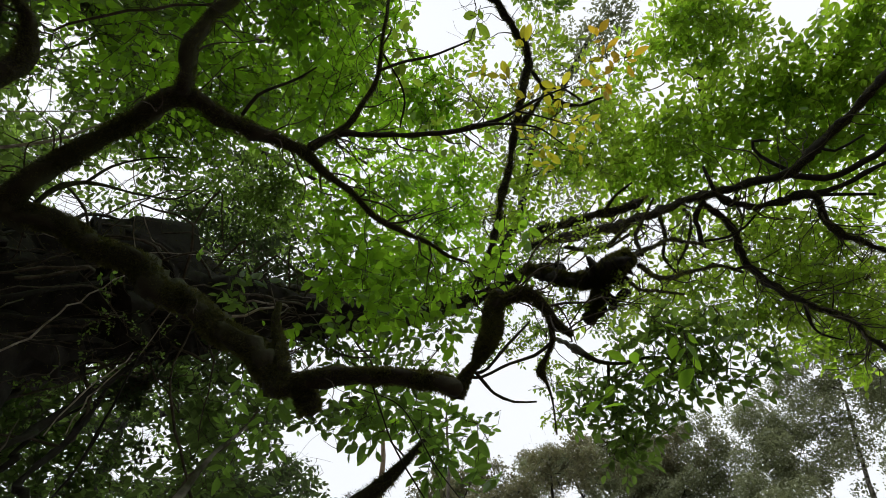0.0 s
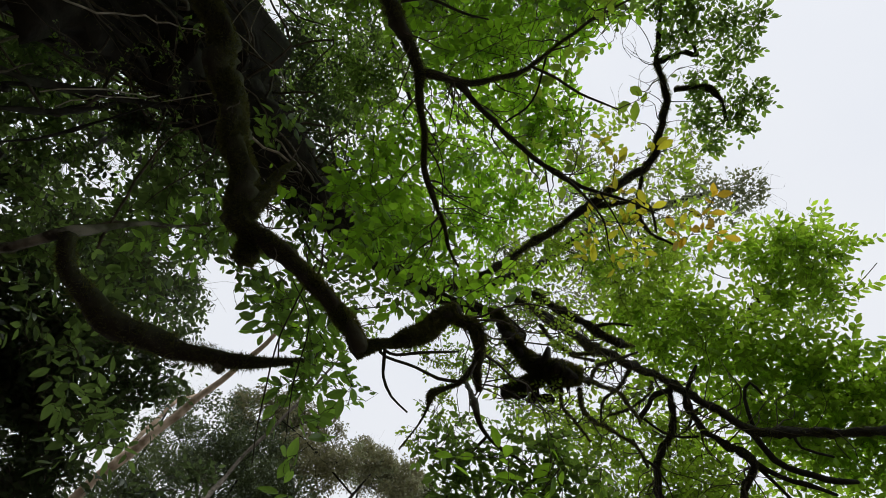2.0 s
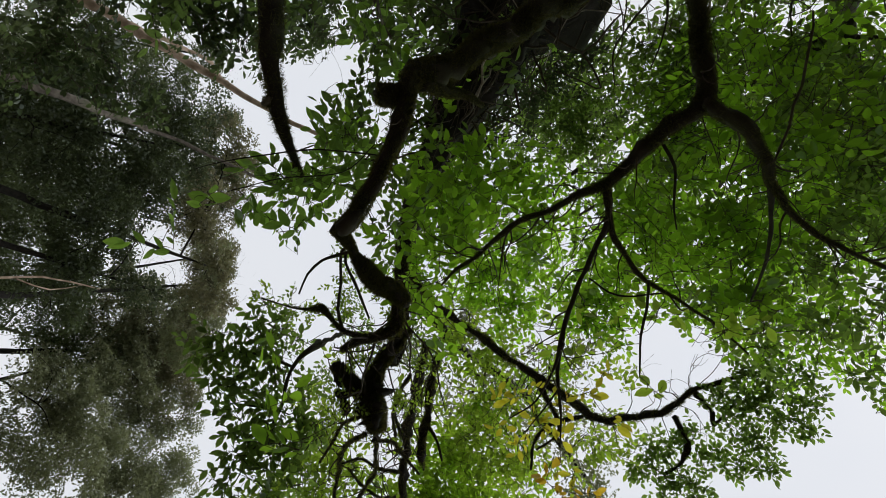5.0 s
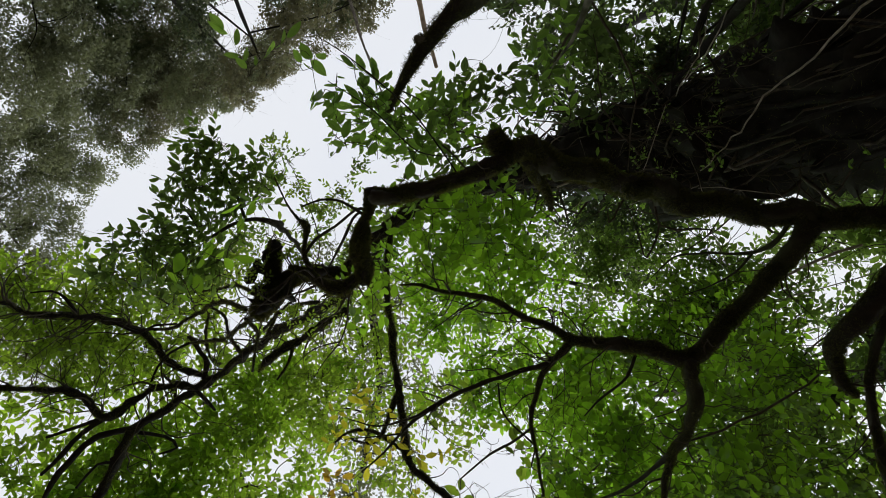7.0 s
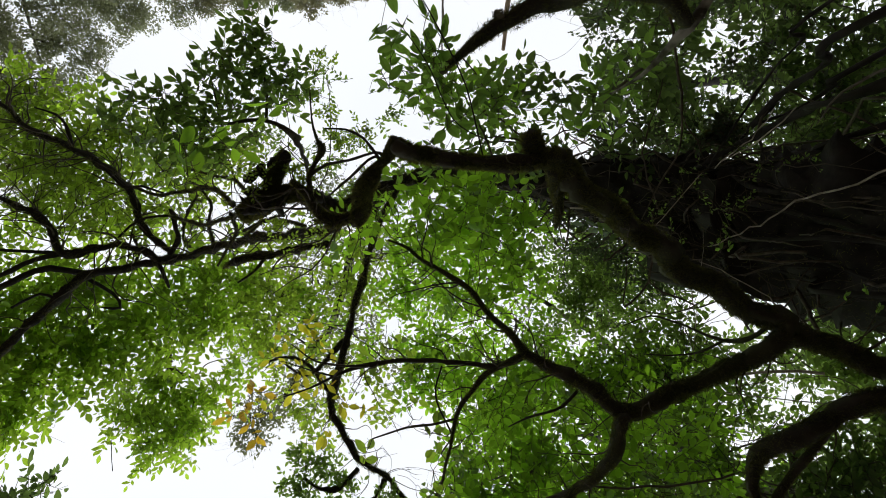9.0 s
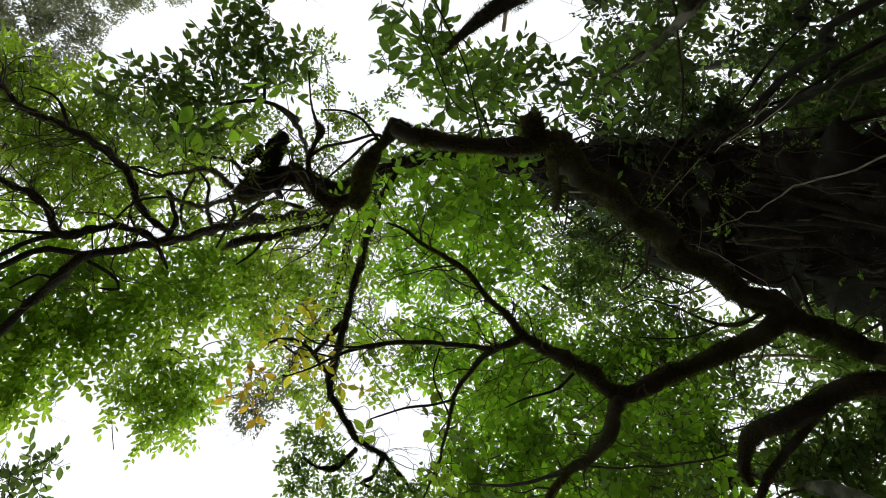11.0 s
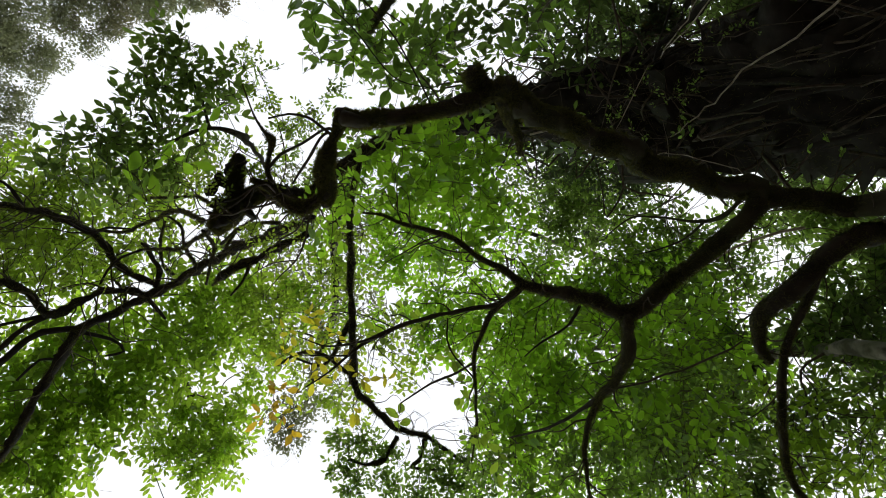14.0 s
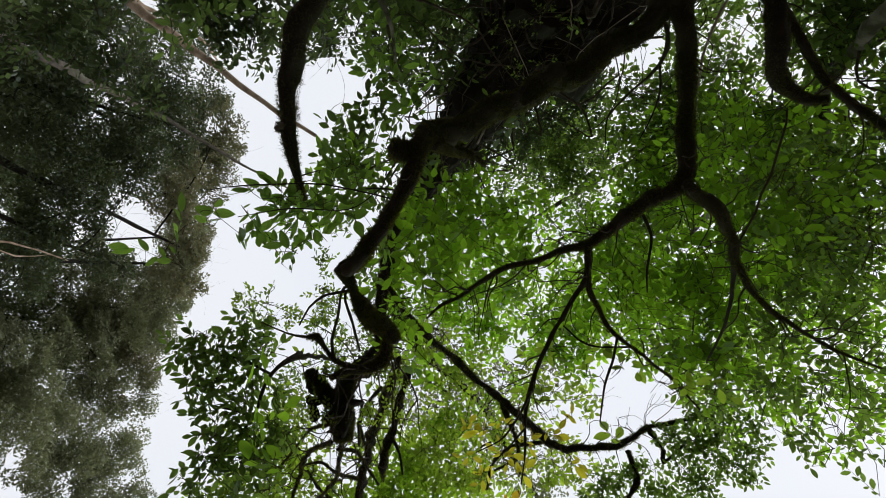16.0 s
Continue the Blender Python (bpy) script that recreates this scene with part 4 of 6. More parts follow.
limb_a, _ = lean_tree.limb("limb", [(0.74, 1.27, 5.53, 0.0228), (1.01, 1.3, 5.76, 0.032), (1.23, 1.33, 5.92, 0.0373), (1.61, 1.4, 6.26, 0.04), (1.94, 1.44, 6.52, 0.0397), (2.32, 1.42, 6.73, 0.0388), (2.64, 1.39, 6.89, 0.0374), (2.88, 1.39, 7.01, 0.0458), (3.1, 1.37, 7.11, 0.0413), (3.33, 1.32, 7.03, 0.0407), (3.58, 1.24, 6.93, 0.0399), (3.76, 1.17, 6.85, 0.0441), (3.94, 0.98, 6.79, 0.0433), (4.14, 0.68, 6.72, 0.0422), (4.35, 0.38, 6.62, 0.0364), (4.51, 0.07, 6.48, 0.0262)], 0.4, 12, 0.04, lumps=0.4)
limb_b, _ = lean_tree.limb("limb", [(2.94, 1.45, 7.06, 0.0334), (3.11, 1.59, 6.97, 0.0306), (3.21, 1.74, 6.9, 0.0304), (3.31, 2.04, 6.8, 0.0352), (3.42, 2.25, 6.64, 0.037), (3.56, 2.36, 6.5, 0.0339), (3.71, 2.43, 6.36, 0.0307), (3.86, 2.52, 6.23, 0.0278), (4.02, 2.56, 6.12, 0.0251), (4.15, 2.72, 5.98, 0.0245), (4.27, 2.85, 5.78, 0.0173)], 0.4, 12, 0.04, lumps=0.4)
limb_c, _ = lean_tree.limb("limb", [(3.12, 1.39, 7.09, 0.0284), (3.26, 1.49, 7.01, 0.0332), (3.47, 1.53, 6.9, 0.0326), (3.68, 1.46, 6.81, 0.0345), (3.9, 1.4, 6.7, 0.041), (3.98, 1.56, 6.62, 0.0335), (4.07, 1.72, 6.54, 0.0308), (4.17, 1.82, 6.45, 0.0281), (4.35, 1.9, 6.31, 0.0275), (4.5, 1.97, 6.15, 0.0201)], 0.4, 12, 0.04, lumps=0.4)
lean_tree.limb("limb", [(3.97, 1.41, 6.77, 0.0293), (4.21, 1.34, 6.69, 0.0264), (4.39, 1.21, 6.64, 0.0237), (4.61, 1.08, 6.57, 0.0186)], step=0.12)
lean_tree.limb("limb", [(3.82, 1.22, 6.93, 0.0324), (4.11, 1.26, 6.8, 0.0342), (4.33, 1.16, 6.72, 0.0336), (4.51, 1.05, 6.67, 0.0331), (4.64, 0.85, 6.59, 0.0231)], step=0.12)
lean_tree.limb("limb", [(3.96, 1.42, 6.78, 0.022), (4.28, 1.41, 6.61, 0.0166), (4.44, 1.41, 6.52, 0.014)], step=0.12)
lean_tree.limb("limb", [(3.77, 2.47, 6.42, 0.0216), (3.83, 2.71, 6.37, 0.0168), (3.91, 2.81, 6.31, 0.0119), (4.09, 2.86, 6.24, 0.0071)], step=0.12)
lean_tree.limb("limb", [(3.54, 2.35, 6.52, 0.0146), (3.29, 2.1, 6.61, 0.0171), (3.12, 2.11, 6.63, 0.0123), (2.9, 2.04, 6.68, 0.0099)], step=0.12)
lean_tree.limb("limb", [(3.07, 1.36, 7.01, 0.0203), (3.02, 1.19, 7.08, 0.023), (2.98, 1.07, 7.12, 0.0128)], step=0.12)
lean_tree.limb("limb", [(2.93, 1.42, 6.96, 0.0252), (2.83, 1.56, 6.94, 0.0303), (2.83, 1.69, 6.87, 0.0226), (2.83, 1.82, 6.79, 0.0299), (2.86, 1.88, 6.75, 0.0124)], step=0.12)
lean_tree.limb("limb", [(3.54, 1.54, 6.92, 0.0126), (3.32, 1.72, 6.83, 0.0125), (3.12, 1.8, 6.79, 0.0124), (2.86, 1.81, 6.77, 0.0149)], step=0.12)
lean_tree.limb("limb", [(3.82, 1.18, 6.93, 0.0224), (3.6, 1.02, 7.11, 0.0178), (3.54, 0.86, 7.17, 0.0179), (3.69, 0.86, 7.08, 0.0101)], step=0.12)
lean_tree.limb("limb", [(4.08, 0.94, 6.91, 0.0172), (4.22, 0.99, 6.84, 0.0146), (4.44, 0.84, 6.77, 0.0119)], step=0.12)
ragged = []
ragged.append(lean_tree.limb("limb", [(0.81, 1.14, 5.55, 0.0189), (1.13, 1.11, 5.59, 0.0267), (1.37, 1.08, 5.62, 0.0306), (1.63, 1.03, 5.64, 0.0211), (1.76, 0.99, 5.7, 0.0078)], 0.55, 10, 0.035, lumps=0.5)[0])
ragged.append(lean_tree.limb("limb", [(1.4, 1.29, 5.11, 0.0172), (1.59, 1.31, 5.29, 0.0126), (1.89, 1.34, 5.55, 0.0134), (2.16, 1.44, 5.7, 0.0119), (2.3, 1.49, 5.76, 0.0101)], 0.55, 10, 0.035, lumps=0.5)[0])
ragged.append(lean_tree.limb("limb", [(1.44, 1.34, 5.08, 0.0154), (1.6, 1.49, 5.22, 0.0143), (1.78, 1.6, 5.37, 0.0149), (2.08, 1.66, 5.59, 0.0137), (2.37, 1.66, 5.67, 0.012), (2.63, 1.76, 5.71, 0.0081)], 0.55, 10, 0.035, lumps=0.5)[0])
ragged.append(lean_tree.limb("limb", [(1.34, 1.43, 5.08, 0.0138), (1.52, 1.61, 5.23, 0.0108), (1.75, 1.71, 5.38, 0.0094), (2.03, 1.84, 5.55, 0.0078)], 0.55, 10, 0.035, lumps=0.5)[0])
ragged.append(lean_tree.limb("limb", [(1.5, 1.31, 5.17, 0.014), (1.53, 1.22, 5.36, 0.0127), (1.66, 1.12, 5.52, 0.0094), (1.8, 1.01, 5.68, 0.0077)], 0.55, 10, 0.035, lumps=0.5)[0])
ragged.append(lean_tree.limb("limb", [(1, 1.28, 5.46, 0.0131), (1.24, 1.37, 5.6, 0.0116), (1.48, 1.4, 5.74, 0.01), (1.68, 1.36, 5.87, 0.0102)], 0.55, 10, 0.035, lumps=0.5)[0])
ragged.append(lean_tree.limb("limb", [(2.39, 1.45, 6.88, 0.0175), (2.4, 1.67, 6.74, 0.0147), (2.35, 1.89, 6.62, 0.0121), (2.42, 2.03, 6.46, 0.0071)], 0.55, 10, 0.035, lumps=0.5)[0])
ragged.append(lean_tree.limb("limb", [(2.87, 1.52, 7.43, 0.0191), (2.85, 1.65, 7.09, 0.013), (2.67, 1.82, 6.77, 0.0124), (2.43, 1.94, 6.49, 0.0095)], 0.55, 10, 0.035, lumps=0.5)[0])
ragged.append(lean_tree.limb("limb", [(3.78, 1.49, 7.75, 0.0172), (3.74, 1.68, 7.72, 0.0144), (3.79, 1.89, 7.64, 0.0114), (3.69, 2.24, 7.59, 0.0086)], 0.55, 10, 0.035, lumps=0.5)[0])
ragged.append(lean_tree.limb("limb", [(1.94, 1.44, 6.52, 0.0187), (1.77, 1.63, 6.53, 0.0142), (1.56, 1.73, 6.58, 0.0119)], 0.55, 10, 0.035, lumps=0.5)[0])
ragged.append(lean_tree.limb("limb", [(1.35, 1.09, 5.62, 0.0115), (1.46, 0.94, 5.61, 0.0095), (1.58, 0.84, 5.58, 0.0056)], 0.55, 10, 0.035, lumps=0.5)[0])
rise_q, _ = lean_tree.limb("limb", [(0.21, 1.48, 5.17, 0.0169), (0.37, 1.27, 5.33, 0.0212), (0.47, 1.09, 5.52, 0.0259), (0.58, 0.85, 5.76, 0.027), (0.71, 0.5, 5.93, 0.0275), (0.79, 0.19, 6.04, 0.0298), (0.93, -0.18, 6.25, 0.0304), (0.79, -0.49, 6.26, 0.0277), (0.61, -0.72, 6.29, 0.0254), (0.44, -0.82, 6.31, 0.0215), (0.26, -1.03, 6.34, 0.0155), (0.13, -1.2, 6.35, 0.0096)], 0.4, 10, 0.05, lumps=0.35)
ragged.append(lean_tree.limb("limb", [(0.67, -0.75, 6.25, 0.0201), (0.84, -0.89, 6.23, 0.0179), (0.98, -0.9, 6.21, 0.0143), (1.14, -0.8, 6.2, 0.0089)], 0.55, 10, 0.035, lumps=0.5)[0])
ragged.append(lean_tree.limb("limb", [(0.43, -0.83, 6.31, 0.0165), (0.54, -1.01, 6.3, 0.0144), (0.63, -1.05, 6.29, 0.0108), (0.37, -1.15, 6.3, 0.0071)], 0.55, 10, 0.035, lumps=0.5)[0])
ragged.append(lean_tree.limb("limb", [(0.9, -0.18, 6.26, 0.0153), (1.08, 0.11, 6.22, 0.0155), (1.3, 0.24, 6.16, 0.0116), (1.52, 0.19, 6.09, 0.0076)], 0.55, 10, 0.035, lumps=0.5)[0])
ragged.append(lean_tree.limb("limb", [(0.77, 0.38, 6.03, 0.0202), (0.95, 0.19, 6.06, 0.0161), (1.12, 0.07, 6.06, 0.012), (1.33, 0.2, 6.05, 0.006)], 0.55, 10, 0.035, lumps=0.5)[0])
ragged.append(lean_tree.limb("limb", [(4.19, 1.28, 9.22, 0.0305), (4.18, 0.63, 9.43, 0.034), (4.18, 0.14, 9.56, 0.0271), (4.06, -0.27, 9.62, 0.0168), (3.94, -0.6, 9.66, 0.01)], 0.55, 10, 0.035, lumps=0.5)[0])
ragged.append(lean_tree.limb("limb", [(4.18, 0.22, 9.56, 0.0238), (3.94, 0.07, 9.68, 0.0206), (3.8, 0.1, 9.75, 0.0138)], 0.55, 10, 0.035, lumps=0.5)[0])
ragged.append(lean_tree.limb("limb", [(4.18, 0.06, 9.56, 0.0203), (4.36, -0.15, 9.46, 0.0165), (4.47, -0.37, 9.39, 0.0097)], 0.55, 10, 0.035, lumps=0.5)[0])
lean_tree.limb("prop_root", [(-4.3, 0.5, -0.1, 0.063), (-3.741, 0.525, 1.6, 0.0504), (-2.09, 0.71, 3.57, 0.0254), (-1.96, 0.92, 3.87, 0.0207), (-1.81, 1.05, 4.18, 0.0175), (-1.48, 1.17, 4.54, 0.0131)], 0.55, 10, 0.04, lumps=0.5)
lean_tree.limb("prop_root", [(-4.2, 1.3, -0.1, 0.063), (-3.654, 1.285, 1.6, 0.0504), (-1.99, 1.21, 3.31, 0.0239), (-1.9, 1.28, 3.64, 0.0212), (-1.81, 1.28, 3.96, 0.0165), (-1.67, 1.25, 4.31, 0.0103)], 0.55, 10, 0.04, lumps=0.5)
lean_tree.limb("prop_root", [(-4.4, 1, -0.1, 0.045), (-3.828, 1, 1.6, 0.036), (-2.07, 1.09, 3.45, 0.0133), (-1.95, 1.09, 3.69, 0.013), (-1.85, 1.14, 4, 0.011), (-1.7, 1.14, 4.33, 0.0082)], 0.55, 10, 0.04, lumps=0.5)
lean_tree.limb("prop_root", [(-4, 1.7, -0.1, 0.054), (-3.48, 1.665, 1.6, 0.0432), (-1.88, 1.42, 3.13, 0.0172), (-1.87, 1.41, 3.45, 0.0152), (-1.83, 1.39, 3.76, 0.013), (-1.77, 1.29, 4.11, 0.0097), (-1.58, 1.29, 4.33, 0.0062)], 0.55, 10, 0.04, lumps=0.5)
lean_tree.limb("prop_root", [(-4.5, 0.8, -0.1, 0.045), (-3.915, 0.81, 1.6, 0.036), (-2.14, 1.03, 3.55, 0.0115), (-2.1, 1.05, 3.71, 0.0115), (-2.03, 1.11, 4.01, 0.011), (-1.91, 1.14, 4.33, 0.0082)], 0.55, 10, 0.04, lumps=0.5)
lean_tree.limb("prop_root", [(-4.1, 1.9, -0.1, 0.045), (-3.567, 1.855, 1.6, 0.036), (-2.16, 1.46, 3.45, 0.0123), (-2.09, 1.43, 3.68, 0.0109), (-2.01, 1.4, 3.9, 0.0091), (-1.86, 1.41, 4.12, 0.0068)], 0.55, 10, 0.04, lumps=0.5)
lean_tree.limb("prop_root", [(-4.6, 0.2, -0.1, 0.072), (-4.002, 0.24, 1.6, 0.0576), (-2.15, 0.52, 3.69, 0.0232), (-2.08, 0.69, 3.97, 0.0211), (-1.93, 0.87, 4.28, 0.0178)], 0.55, 10, 0.04, lumps=0.5)
lean_tree.limb("prop_root", [(-4.4, 0, -0.1, 0.054), (-3.828, 0.05, 1.6, 0.0432), (-2.01, 0.37, 3.56, 0.0145), (-1.95, 0.48, 3.85, 0.0132), (-1.85, 0.62, 4.15, 0.0093)], 0.55, 10, 0.04, lumps=0.5)
lean_tree.limb("prop_root", [(-3.8, 2.2, -0.1, 0.036), (-3.306, 2.14, 1.6, 0.0288), (-1.82, 1.59, 3.21, 0.0098), (-1.78, 1.52, 3.44, 0.0077), (-1.73, 1.44, 3.68, 0.0067), (-1.59, 1.14, 4.03, 0.0047)], 0.55, 10, 0.04, lumps=0.5)
burr_c, _ = lean_tree.limb("epiphyte_burr", [(-1.69, 1.4, 4.23, 0.0149), (-1.74, 1.41, 4.2, 0.0368), (-1.81, 1.43, 4.15, 0.0272), (-1.85, 1.44, 4.12, 0.0108)], 0.5, 14, 0.02, lumps=0.7)
twiglets(lean_tree, [limb_a, limb_b, limb_c], 130, 0.7, 0.009)
twiglets(lean_tree, [burr_a, burr_b] + ragged[:8], 110, 0.3, 0.006)
twiglets(lean_tree, [rise_q], 40, 0.45, 0.005)
twiglets(lean_tree, [lean_q[-40:]], 60, 0.4, 0.004)
moss_coat(lean_tree, [(burr_a, 34.0), (burr_b, 30.0), (burr_c, 22.0), (lean_q, 2.5), (limb_a, 1.5), (limb_b, 1.5), (limb_c, 1.5), (rise_q, 1.5)] + [(q, 2.2) for q in ragged], 2600, 0.026, label="dark hanging moss and small ferns")
for i in range(16):
    clinging_root(lean_tree, lean_q, i * 0.9 + 0.3 * math.sin(i * 5), 0.006 + 0.007 * (i % 4), i)
hanging_roots(lean_tree, lean_q, 520, TWIG, 0.7)
hanging_roots(lean_tree, lean_q, 60, VINE, 0.6)
lean_tree.crown([(-1.21, 0.82, 3.85, 0.091, 0.1), (-1.3, 0.94, 3.77, 0.095, 0.1), (-1.36, 1.03, 3.7, 0.082, 0.1), (-1.42, 0.84, 3.74, 0.104, 0.1), (-1.28, 0.73, 3.84, 0.07, 0.1), (-1.51, 0.8, 3.7, 0.094, 0.1), (-1.54, 0.92, 3.64, 0.074, 0.1), (-1.6, 0.98, 3.58, 0.073, 0.1), (-1.46, 0.7, 3.75, 0.068, 0.1), (-1.66, 1.02, 3.52, 0.071, 0.1), (-1.75, 0.94, 3.49, 0.075, 0.1), (-1.52, 1.1, 3.58, 0.057, 0.1)], 0.022, LEAF_DARK, "oval", 0.004, name="tangle_leaves", label="tiny leaves on thin brown twigs", twig=0.0018, per=3)
lean_tree.crown([(2.98, 0.25, 9.02, 0.62, 0.86), (3.07, 1.15, 8.45, 0.68, 1.44), (3.57, 0.74, 8.27, 0.68, 1.44), (4.01, 0.9, 7.99, 0.76, 1.34), (4.11, 0.44, 8.22, 0.43, 0.96), (4.55, 0.41, 7.92, 0.69, 1.63), (4.84, 0.12, 7.72, 0.69, 1.63), (5.01, -0.33, 7.57, 0.52, 1.54), (4.7, 0.93, 7.5, 0.68, 1.15), (5.13, 0.65, 7.44, 0.78, 1.15), (2.45, 1.43, 8.22, 0.56, 0.96), (3.07, 1.52, 7.93, 0.48, 1.15), (5.14, 1.43, 7.01, 0.85, 0.77), (4.35, 1.26, 7.71, 0.59, 1.25), (5.32, 0.19, 7.3, 0.78, 1.44)],
                0.122, LEAF_BROAD, "blade", 0.016, label="broad bright green leaves", twig=0.002, tilt=0.35, flat=0.3, singles=250, single_mat=LEAF_BROAD_ONE)
lean_tree.crown([(3.75, -0.58, 9.1, 0.56, 1.54), (4.16, -0.23, 8.89, 0.47, 1.44), (3.54, -0.16, 9.22, 0.47, 1.25), (4, 0.12, 8.99, 0.47, 1.15), (3.86, -0.7, 8.7, 0.47, 1.25), (4.2, -0.45, 8.53, 0.37, 1.15), (3.43, -0.58, 8.93, 0.33, 0.96)],
                0.105, LEAF_BROAD, "blade", 0.012, name="top_crown", twig=0.002, tilt=0.35)
lean_tree.crown([(4.35, 2.45, 7.33, 0.76, 0.9), (4.66, 2.65, 6.99, 0.76, 0.9), (4.16, 3.04, 7.18, 0.51, 0.7), (4.7, 3.2, 6.64, 0.51, 0.8), (3.92, 2.37, 7.67, 0.68, 0.8), (3.35, 2.9, 7.78, 0.68, 0.8), (3.82, 3.04, 7.42, 0.59, 0.8), (2.86, 2.86, 8.03, 0.59, 0.6), (4.99, 2.8, 6.6, 0.59, 0.9)],
                0.1, LEAF_YELLOW, "blade", 0.03, name="lower_crown", label="yellow-green leaves", twig=0.0025)
lean_tree.crown([(4.51, 2.53, 7.69, 0.353, 0.7), (4.28, 2.22, 7.96, 0.364, 0.7), (4.74, 2.68, 7.46, 0.3, 0.7), (4.88, 2.96, 7.22, 0.292, 0.7), (4.23, 2.86, 7.76, 0.316, 0.7), (3.96, 2.85, 7.94, 0.293, 0.7), (4.55, 2.03, 7.83, 0.311, 0.7), (3.68, 2.68, 8.17, 0.301, 0.7), (3.35, 2.8, 8.3, 0.307, 0.7), (3.38, 2.34, 8.44, 0.309, 0.7), (3.83, 2.21, 8.24, 0.299, 0.7), (4.81, 3.39, 7.04, 0.33, 0.7), (4.53, 3.48, 7.22, 0.341, 0.7), (4.87, 3.7, 6.8, 0.281, 0.7), (4.29, 3.18, 7.56, 0.281, 0.7), (5.05, 1.95, 7.46, 0.279, 0.7), (4.98, 1.69, 7.6, 0.282, 0.7)], 0.13, LEAF_BROAD, "blade", 0.012, name="rear_crown", label="broad bright green leaves", twig=0.002)

lean_tree.crown([(1.24, 3.45, 6.86, 0.26, 0.35), (1, 2.81, 7.03, 0.25, 0.4), (0.46, 3.01, 7.02, 0.21, 0.5), (1.15, 2.62, 7.09, 0.25, 0.4), (1.87, 2.82, 7.02, 0.29, 0.4), (1.64, 3.24, 6.87, 0.26, 0.4), (1.11, 2.06, 7.31, 0.28, 0.5), (1.39, 1.72, 7.35, 0.28, 0.5)],
                0.07, LEAF_DARK, "oval", 0.01, name="fine_crown", label="fine small leaves", twig=0.003)
lean_tree.crown([(0.4, -1.02, 6.27, 0.145, 1.35), (0.32, -1.18, 6.24, 0.157, 1.35), (0.38, -1.34, 6.2, 0.153, 1.35), (0.36, -1.5, 6.15, 0.142, 1.35), (0.37, -1.63, 6.11, 0.083, 1.35), (0.59, -1.18, 6.22, 0.156, 1.35), (0.63, -1.35, 6.17, 0.144, 1.35), (0.76, -1.44, 6.12, 0.12, 1.35), (0.84, -1.25, 6.16, 0.138, 1.35), (0.88, -1.07, 6.2, 0.141, 1.35), (0.75, -0.91, 6.26, 0.13, 1.35)] +
                [(0.93, -0.77, 6.25, 0.147, 1.35), (1.1, -0.94, 6.18, 0.142, 1.35), (1.14, -0.74, 6.21, 0.138, 1.35), (1.01, -0.64, 6.25, 0.109, 1.35), (1.18, -1.05, 6.14, 0.125, 1.35), (1.2, -0.58, 6.21, 0.093, 1.35), (1.27, -0.84, 6.16, 0.098, 1.35), (0.17, -1.36, 6.2, 0.146, 1.35), (0.19, -1.56, 6.14, 0.127, 1.35), (0.14, -1.16, 6.26, 0.15, 1.35), (0.01, -1.48, 6.17, 0.129, 1.35), (-0.06, -1.25, 6.24, 0.141, 1.35)],
                0.056, LEAF_DARK, "oval", 0.008, name="forked_crown", twig=0.0013, per=4)
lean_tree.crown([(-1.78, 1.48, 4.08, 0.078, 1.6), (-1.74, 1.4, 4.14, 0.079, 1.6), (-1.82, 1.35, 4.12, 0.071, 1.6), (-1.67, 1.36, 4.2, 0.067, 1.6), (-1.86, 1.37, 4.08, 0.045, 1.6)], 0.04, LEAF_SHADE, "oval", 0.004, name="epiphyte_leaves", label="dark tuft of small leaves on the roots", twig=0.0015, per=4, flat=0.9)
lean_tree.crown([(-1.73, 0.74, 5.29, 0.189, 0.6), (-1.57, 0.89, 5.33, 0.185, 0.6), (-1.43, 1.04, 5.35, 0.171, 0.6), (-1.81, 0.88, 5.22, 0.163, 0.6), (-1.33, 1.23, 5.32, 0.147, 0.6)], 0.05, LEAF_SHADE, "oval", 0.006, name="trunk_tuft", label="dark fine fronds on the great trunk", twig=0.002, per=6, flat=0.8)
lean_tree.crown([(2.86, 1.28, 7.8, 0.358, 0.75), (2.46, 1.12, 8, 0.382, 0.75), (2.74, 0.75, 7.93, 0.374, 0.75), (2.23, 0.72, 8.13, 0.327, 0.75), (3.06, 0.88, 7.77, 0.352, 0.75), (2.39, 0.32, 8.1, 0.263, 0.75), (1.93, 1.06, 8.19, 0.272, 0.75)], 0.1, LEAF_BROAD, "blade", 0.012, name="inner_crown", twig=0.002, tilt=0.35)
lean_tree.crown([(1.22, 1.58, 4.96, 0.101, 0.6), (0.91, 1.53, 5.08, 0.104, 0.6), (1.16, 1.19, 5.11, 0.103, 0.6), (0.87, 1.61, 5.06, 0.104, 0.6), (0.65, 1.82, 5.02, 0.121, 0.6), (0.47, 1.9, 5.02, 0.122, 0.6), (0.72, 2.32, 4.73, 0.099, 0.6), (1.26, 1.46, 4.99, 0.084, 0.6), (0.99, 1.61, 5.03, 0.086, 0.6), (0.85, 1.12, 5.23, 0.105, 0.6), (0.58, 1.51, 5.17, 0.088, 0.6), (0.45, 1.59, 5.16, 0.071, 0.6), (0.71, 2.01, 4.91, 0.102, 0.6), (0.78, 2.14, 4.82, 0.084, 0.6), (1.36, 1.57, 4.91, 0.083, 0.6), (1.09, 1.07, 5.17, 0.103, 0.6)],
                0.037, LEAF_YELLOW, "oval", 0.005, name="burr_leaves", label="tiny pale leaves round the mossy burr", twig=0.0012, per=7)
